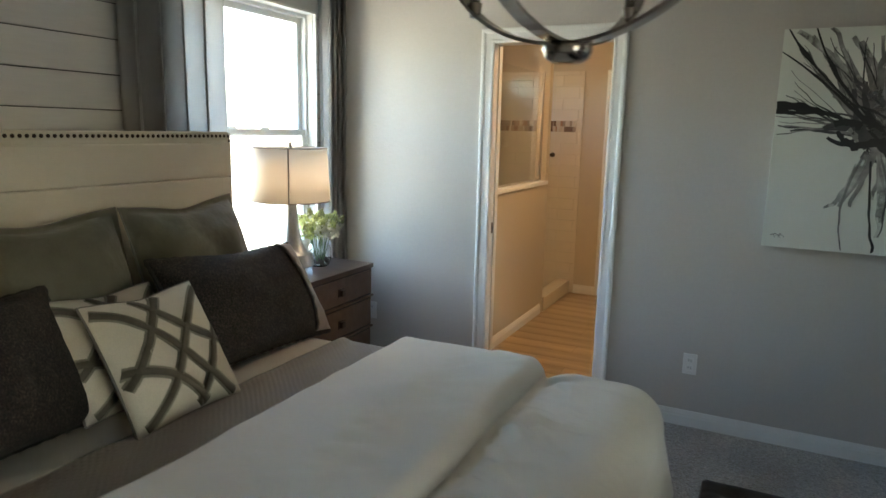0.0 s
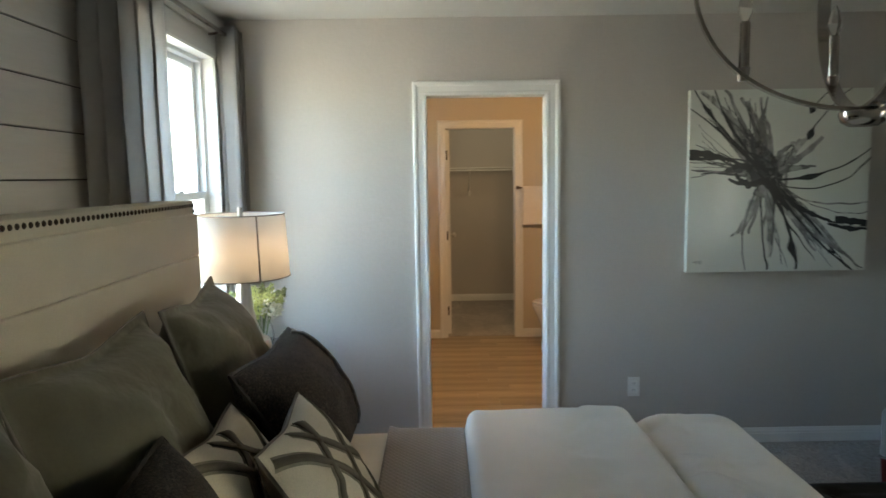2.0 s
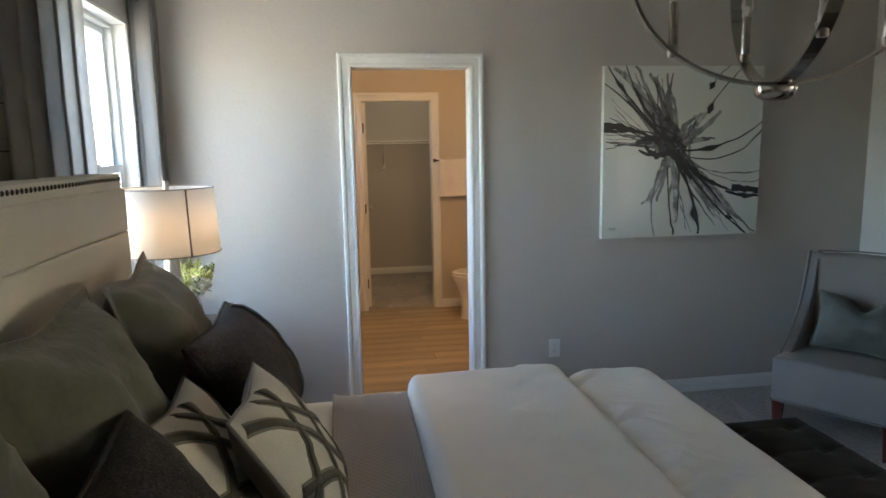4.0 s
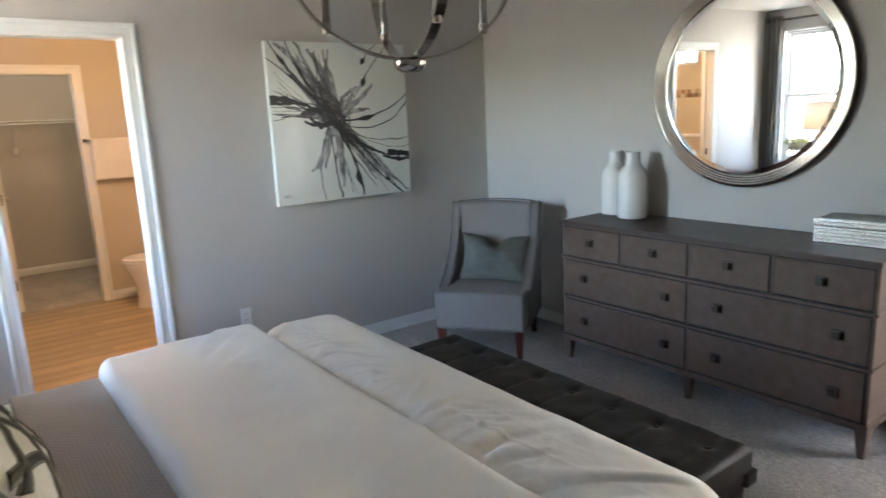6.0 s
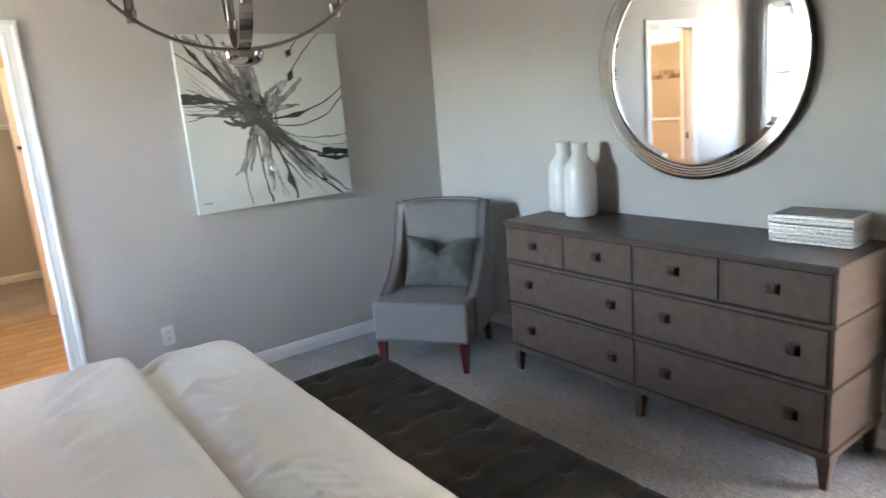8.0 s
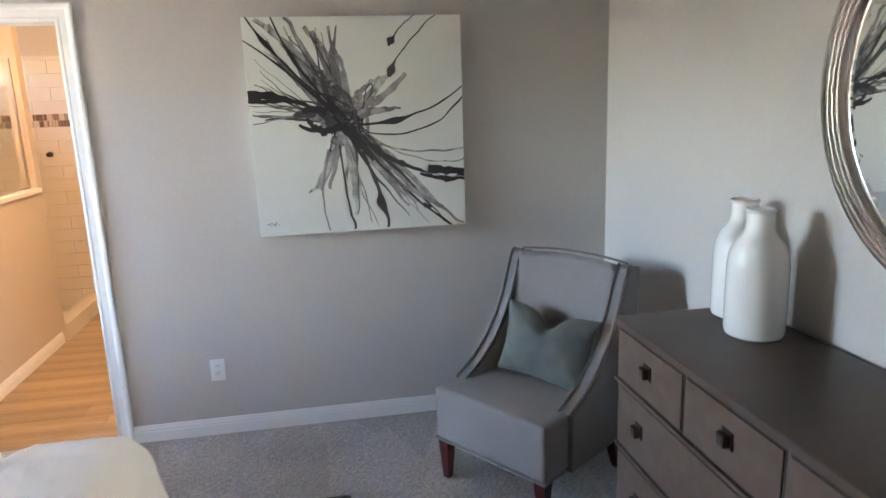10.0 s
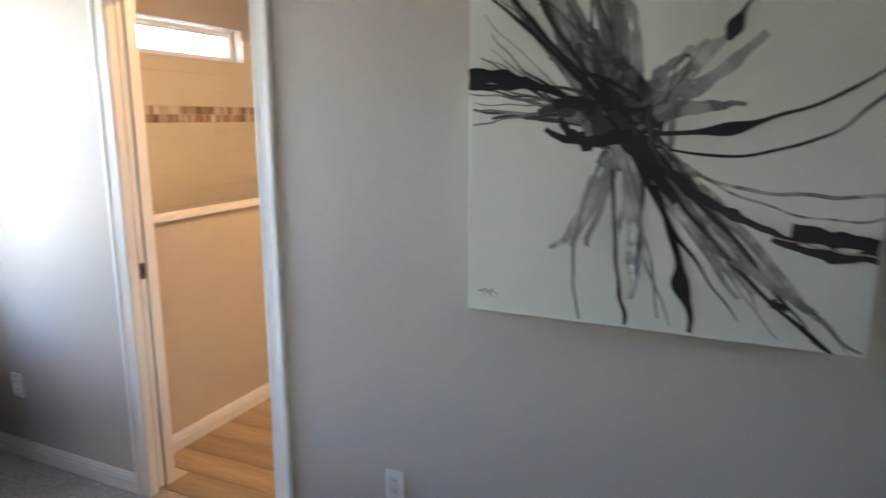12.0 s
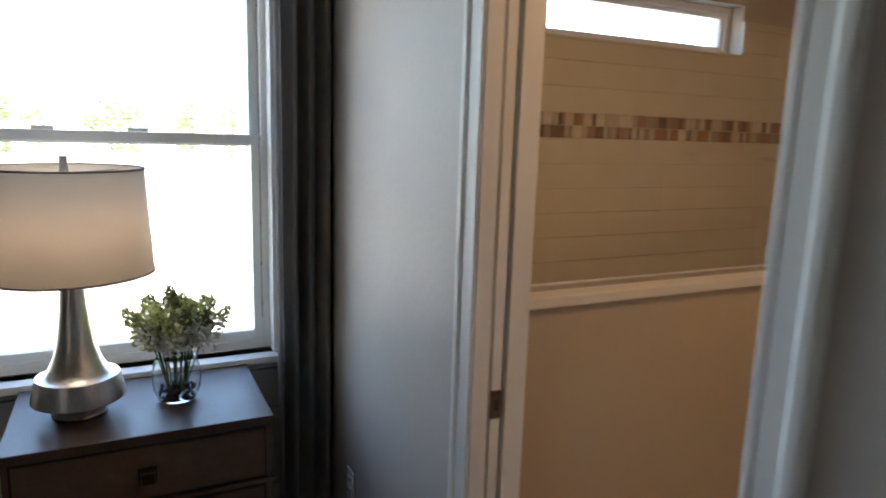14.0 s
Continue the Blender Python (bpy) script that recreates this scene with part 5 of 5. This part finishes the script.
# ---- chandelier ----
ch = thing("chandelier", "nickel orb chandelier with crossing rings and candle bulbs", "chandelier", pose(2.155, -2.164, 0))
R, RV, ZC = 0.375, 0.315, 2.04   # half width, half height, middle
for az in (-17, 74):
    c, s = math.cos(radians(az)), math.sin(radians(az))
    bm = bmesh.new()
    prof = [(-0.004, -0.016), (0.004, -0.016), (0.004, 0.016), (-0.004, 0.016)]
    n = 96
    rings = []
    for k in range(n):
        a = 2 * math.pi * k / n
        rings.append([bm.verts.new(((R + u) * math.cos(a) * c - v * s, (R + u) * math.cos(a) * s + v * c, ZC + (RV + u) * math.sin(a))) for u, v in prof])
    for k in range(n):
        p, q = rings[k], rings[(k + 1) % n]
        for e in range(4):
            bm.faces.new((p[e], p[(e + 1) % 4], q[(e + 1) % 4], q[e]))
    bmesh.ops.recalc_face_normals(bm, faces=bm.faces[:])
    part("ring", bm, CHROME, ch, "polished nickel ring")
    for sg in (-1, 1):
        a = radians(-46)
        x, z = R * math.cos(a) * sg, ZC + RV * math.sin(a)
        cd = part("candle", b_lathe([(0, 0.02), (0.0125, 0.02), (0.0125, 0.125), (0.010, 0.127), (0, 0.127)], 16), CHROME, ch, "nickel candle sleeve", True, pose(x * c, x * s, z))
        part("cup", b_lathe([(0, -0.012), (0.012, -0.012), (0.016, 0.02), (0, 0.02)], 16), DARK_NICKEL, cd, "", True)
        part("bulb", b_lathe([(0.007, 0.127), (0.0165, 0.150), (0.0175, 0.162), (0.012, 0.185), (0.004, 0.202), (0, 0.205)], 16), BULB, cd, "clear candle bulb", True)
part("bottom_disc", b_lathe([(0, -0.042), (0.03, -0.040), (0.047, -0.030), (0.053, -0.012), (0.051, -0.004), (0, -0.004)], 32, center=(0, 0, ZC - RV)), CHROME, ch, "", True)
part("stem", b_tube([(0, 0, ZC + RV - 0.01), (0, 0, H - 0.02)], 0.009, 10), CHROME, ch, "", True)
part("canopy", b_lathe([(0, -0.028), (0.05, -0.026), (0.062, -0.006), (0.062, -0.0005), (0, -0.0005)], 32, center=(0, 0, H)), CHROME, ch, "", True)


# ---- outlets and switches ----
def plate(name, label, m, switch=False, w=0.07, h=0.114):
    t = thing(name, label, "switch" if switch else "outlet", m, "" if switch else "wall outlets")
    part("cover_plate", b_box((-w / 2, -0.006, -h / 2), (w / 2, -0.0005, h / 2), 0.003), PLASTIC, t)
    if switch:
        part("rocker", b_box((-0.017, -0.010, -0.033), (0.017, -0.005, 0.033), 0.002), PLASTIC, t)
    else:
        for z in (-0.02, 0.02):
            so = part("socket", b_box((-0.017, -0.008, z - 0.0145), (0.017, -0.005, z + 0.0145), 0.005), PLASTIC, t)
            for x in (-0.006, 0.006):
                part("slot", b_box((x - 0.0012, -0.0086, z - 0.003), (x + 0.0012, -0.0078, z + 0.006)), SLOT, so)
    return t


plate("wall_outlet", "white duplex outlet low on the painted wall", pose(2.286, 0, 0.347))
plate("wall_outlet", "white duplex outlet low on the painted wall", pose(0.30, 0, 0.36))
plate("wall_outlet", "white duplex outlet low beside the dresser", pose(XR, -2.995, 0.345, 0, 0, -90))
plate("light_switch", "white rocker switch beside the hall doorway", pose(XR, -3.228, 1.124, 0, 0, -90), True, 0.075, 0.118)

# ---- bathroom ----
toilet = thing("toilet", "white porcelain toilet against the bathroom wall", "toilet", pose(2.70, 2.12, 0, 0, 0, -90))


def oval(rx, ry, cy, z):
    return lambda u, v: (rx * u, cy + ry * v, z)


circ = [(math.cos(k * math.pi / 16), math.sin(k * math.pi / 16)) for k in range(32)]
part("bowl", b_sweep(circ, [oval(0.115, 0.25, -0.37, 0), oval(0.11, 0.24, -0.37, 0.10), oval(0.125, 0.24, -0.38, 0.22), oval(0.17, 0.25, -0.42, 0.34), oval(0.185, 0.265, -0.43, 0.385), oval(0.185, 0.265, -0.43, 0.40)]), PORCELAIN, toilet, "", True)
part("seat", b_sweep(circ, [oval(0.188, 0.268, -0.43, 0.402), oval(0.190, 0.27, -0.43, 0.418), oval(0.182, 0.262, -0.43, 0.424)]), PORCELAIN, toilet)
part("lid", b_sweep(circ, [oval(0.186, 0.266, -0.43, 0.428), oval(0.188, 0.268, -0.43, 0.442), oval(0.17, 0.25, -0.43, 0.450)]), PORCELAIN, toilet)
part("tank", b_box((-0.21, -0.19, 0.40), (0.21, 0, 0.74), 0.02, seg=3), PORCELAIN, toilet, "", True)
part("tank_lid", b_box((-0.22, -0.20, 0.742), (0.22, 0.003, 0.775), 0.01), PORCELAIN, toilet)
bar = thing("towel_bar", "dark metal towel bar on the bathroom wall", "towel bar", pose(2.22, YC, 1.46))
part("rod", b_tube([(-0.30, -0.06, 0), (0.30, -0.06, 0)], 0.008, 10), BRONZE, bar, "", True)
for x in (-0.29, 0.29):
    part("post", b_tube([(x, 0, 0), (x, -0.06, 0)], [0.02, 0.011], 12), BRONZE, bar, "", True)
tw = tagged(part("towel", b_grid(20, 40, lambda u, v: Vector((1.965 + 0.40 * u, YC - 0.06 + (0.011 if v < 0.42 else -0.011 if v > 0.46 else 0.011 - 0.022 * (v - 0.42) / 0.04) + 0.006 * wob(u, v, 2, 4), 1.471 - (0.30 * (1 - v / 0.42) if v < 0.42 else 0.36 * (v - 0.46) / 0.54 if v > 0.46 else 0)))), TOWEL, None, "", True), "white terry towel folded over the towel bar", "towel")
solid(tw, 0.008, 0)
gp = thing("shower_glass", "clear shower glass panel in a thin metal channel", "glass panel", pose(0.85, 0.13, 1.142))
part("pane", b_box((-0.004, 0.006, 0.001), (0.004, 1.58, 0.86), 0.001), GLASS, gp).visible_shadow = False
for lo, hi in (((-0.009, 0, 0), (0.009, 1.588, 0.012)), ((-0.009, 1.578, 0), (0.009, 1.588, 0.87)), ((-0.009, 0, 0), (0.009, 0.012, 0.87))):
    part("channel", b_box(lo, hi, 0.002), BRUSHED, gp)
hook = thing("robe_hook", "round dark knob on the shower tile", "hook", pose(0.69, YC - 0.012, 1.325))
part("knob", b_lathe([(0, 0), (0.022, 0), (0.022, 0.006), (0.010, 0.012), (0.010, 0.03), (0.018, 0.036), (0.018, 0.046), (0, 0.05)], 20), BRONZE, hook, "", True, pose(0, 0, 0, 90, 0, 0))
fix = thing("ceiling_light", "small white glass ceiling light in the bathroom", "ceiling light", pose(1.9, 0.75, H))
part("base", b_lathe([(0, -0.0005), (0.09, -0.0005), (0.09, -0.02), (0, -0.02)], 32), BRUSHED, fix, "", True)

# ---- closet shelf ----
sh = thing("wire_shelf", "white wire closet shelf with hanging rail and braces", "shelf", pose(1.6, 4.5, 1.672))
for k in range(9):
    part("long_wire", b_tube([(-1.18, -0.02 - k * 0.045, 0), (1.18, -0.02 - k * 0.045, 0)], 0.0035, 6), WIRE, sh)
part("front_rail", b_tube([(-1.18, -0.385, -0.03), (1.18, -0.385, -0.03)], 0.006, 6), WIRE, sh)
cross = bmesh.new()
for k in range(94):
    x = -1.175 + k * 0.025
    b_tube([(x, -0.01, 0.004), (x, -0.385, 0.004), (x, -0.387, -0.03)], 0.0018, 4, bm=cross)
part("cross_wires", cross, WIRE, sh)
for x in (-0.75, -0.05, 0.62):
    br = part("brace", b_tube([(x, -0.37, -0.01), (x, -0.005, -0.30)], 0.006, 6), WIRE, sh)
    part("wall_clip", b_box((x - 0.02, -0.03, -0.34), (x + 0.02, -0.002, -0.28), 0.004), WIRE, sh)

# ---- hall ----
slab("wall_stair_pony", (6.58, -6.0, 0), (6.70, -3.03, 0.98), TRIM)
setting("trim_stair_cap", b_box((6.545, -6.0, 0.98), (6.735, -2.99, 1.025), 0.01), TRIM)
setting("trim_stair_base", b_box((6.562, -6.0, 0), (6.718, -3.012, 0.10), 0.006), TRIM)
sofa = thing("armchair", "tall dark brown leather armchair in the hall", "armchair", pose(7.68, -3.23, 0))
part("seat", b_box((-0.4, -0.35, 0.12), (0.4, 0.35, 0.45), 0.05, seg=3), SOFA, sofa, "", True)
part("backrest", b_box((-0.48, -0.50, 0.15), (-0.28, 0.50, 1.01), 0.06, seg=4), SOFA, sofa, "", True)
for y in (-0.42, 0.42):
    part("arm", b_box((-0.42, y - 0.09, 0.12), (0.42, y + 0.09, 0.62), 0.05, seg=3), SOFA, sofa, "", True)
for x in (-0.35, 0.35):
    for y in (-0.35, 0.35):
        part("leg", b_box((x - 0.03, y - 0.03, 0), (x + 0.03, y + 0.03, 0.13), 0.004), MAHOG, sofa)


# ---- pieces: shiplap boards, shower tile, floor planks ----
def pieces(name, boxes, material, parent, bevel=0.0015):
    """Box-shaped pieces; alike sizes share one mesh."""
    shared = {}
    for lo, hi in boxes:
        size = tuple(round(hi[i] - lo[i], 4) for i in range(3))
        mt = material(lo) if callable(material) else material
        key = (size, mt.name)
        if key not in shared:
            bm = b_box((0, 0, 0), size, min(bevel, min(size) * 0.3), seg=1)
            me = bpy.data.meshes.new(name)
            bm.to_mesh(me)
            bm.free()
            me.materials.append(mt)
            shared[key] = me
        o = new(name, shared[key])
        o.parent, o.location = parent, lo


boards = []
edges = [0.09] + [1.592 + 0.1475 * k for k in range(-9, 6)] + [H]
for z0, z1 in zip(edges, edges[1:]):
    a, b = z0 + 0.0025, z1 - 0.0025
    if z1 <= WIN_Z[0] - 0.025 or z0 >= WIN_Z[1]:
        boards.append(((0.0035, YS, a), (0.013, -0.001, b)))
    elif z0 < WIN_Z[0] - 0.025:
        boards.append(((0.0035, YS, a), (0.013, -0.001, WIN_Z[0] - 0.027)))
        boards.append(((0.0035, YS, WIN_Z[0] - 0.025), (0.013, WIN_Y[0] - 0.034, b)))
        boards.append(((0.0035, WIN_Y[1] + 0.024, WIN_Z[0] - 0.025), (0.013, -0.001, b)))
    elif z1 > WIN_Z[1]:
        boards.append(((0.0035, YS, a), (0.013, WIN_Y[0] - 0.002, WIN_Z[1])))
        boards.append(((0.0035, WIN_Y[1] + 0.002, a), (0.013, -0.001, WIN_Z[1])))
        boards.append(((0.0035, YS, WIN_Z[1] + 0.0005), (0.013, -0.001, b)))
    else:
        boards.append(((0.0035, YS, a), (0.013, WIN_Y[0] - 0.002, b)))
        boards.append(((0.0035, WIN_Y[1] + 0.002, a), (0.013, -0.001, b)))
back = pierced("wall_shiplap_backing", 1, (0, YS, 0), (0.003, 0, H), [(WIN_Y[0], WIN_Y[1], WIN_Z[0] - 0.03, WIN_Z[1])], GAP)
pieces("shiplap_board", boards, SHIP, back)

grout_w = pierced("wall_shower_grout", 1, (0, 0.126, 0), (0.005, YC, 2.1), [(*SW_Y, *SW_Z)], GROUT)
grout_f = slab("wall_shower_grout_end", (0.005, YC - 0.005, 0), (0.96, YC, 2.1), GROUT)
TH, TW, B0, B1 = 0.1045, 0.305, 1.543, 1.646
rows = [B1 + TH * k for k in range(5)] + [B0 - TH * (k + 1) for k in range(14)]
tw_boxes, tf_boxes = [], []
for z0 in rows:
    z1 = min(z0 + TH, 2.1)
    off = 0.5 * TW * (round(z0 / TH) % 2)
    if z1 - z0 < 0.02 or z0 < 0:
        continue
    for k in range(-1, 9):
        a, b = max(0.128, 0.128 + k * TW + off), min(YC - 0.008, 0.128 + (k + 1) * TW + off)
        if b - a < 0.01 or z0 < 0.75:
            continue
        spans = [(a, b, z0, z1)]
        if z1 > SW_Z[0] and b > SW_Y[0] and a < SW_Y[1]:
            spans = []
            if a < SW_Y[0]:
                spans.append((a, SW_Y[0], z0, z1))
            if b > SW_Y[1]:
                spans.append((SW_Y[1], b, z0, z1))
            if z0 < SW_Z[0] - 0.01:
                spans.append((max(a, SW_Y[0]), min(b, SW_Y[1]), z0, SW_Z[0]))
        for p, q, r, s in spans:
            if q - p > 0.008:
                tw_boxes.append(((0.004, p + 0.0001, r + 0.0012), (0.012, q - 0.0001, s - 0.0012)))
    for k in range(-1, 4):
        a, b = max(0.014, k * TW + off), min(0.96, (k + 1) * TW + off)
        if b - a > 0.01:
            tf_boxes.append(((a + 0.0005, YC - 0.012, z0 + 0.001), (b - 0.0005, YC - 0.004, z1 - 0.001)))
pieces("tile", tw_boxes, TILE, grout_w, 0.0004)
pieces("tile", tf_boxes, TILE, grout_f, 0.001)
slab("trim_shower_lower_panel", (0.005, 0.126, 0), (0.011, YC - 0.012, 0.75), TILE)
rnd = random.Random(5)
WID = (0.012, 0.020, 0.030, 0.046)
for par, along, a0, a1 in ((grout_w, 1, 0.13, YC - 0.014), (grout_f, 0, 0.016, 0.90)):
    mos = []
    for r in range(2):
        a = a0
        while a < a1 - 0.012:
            w = min(rnd.choice(WID), a1 - a)
            z0, z1 = B0 + 0.0515 * r + 0.001, B0 + 0.0515 * (r + 1) - 0.001
            mos.append(((0.004, a + 0.0008, z0), (0.0125, a + w - 0.0008, z1)) if along else ((a + 0.0008, YC - 0.0125, z0), (a + w - 0.0008, YC - 0.004, z1)))
            a += w
    pieces("mosaic_tile", mos, lambda lo: MOSAIC[min(4, int(rnd.random() * 5))], par, 0.0008)

planks = []
r = 0
y = 0.062
while y < YC + 0.05:
    y1 = min(y + 0.155, YC + 0.058)
    x = 0.85 - 0.4 * ((r * 0.37) % 1)
    while x < 3.2:
        x1 = x + 0.92
        a, b = max(x, 0.902 if y1 < 1.8 else 0.922), min(x1, 3.198)
        if y < 0.126:
            a, b = max(x, D1[0]), min(x1, D1[1])
        if b - a > 0.02:
            planks.append(((a + 0.001, y + 0.001, -0.006), (b - 0.001, y1 - 0.001, 0.002)))
        x = x1
    y, r = y1, r + 1
pieces("floor_plank", planks, OAK_TILE, bath_floor, 0.001)
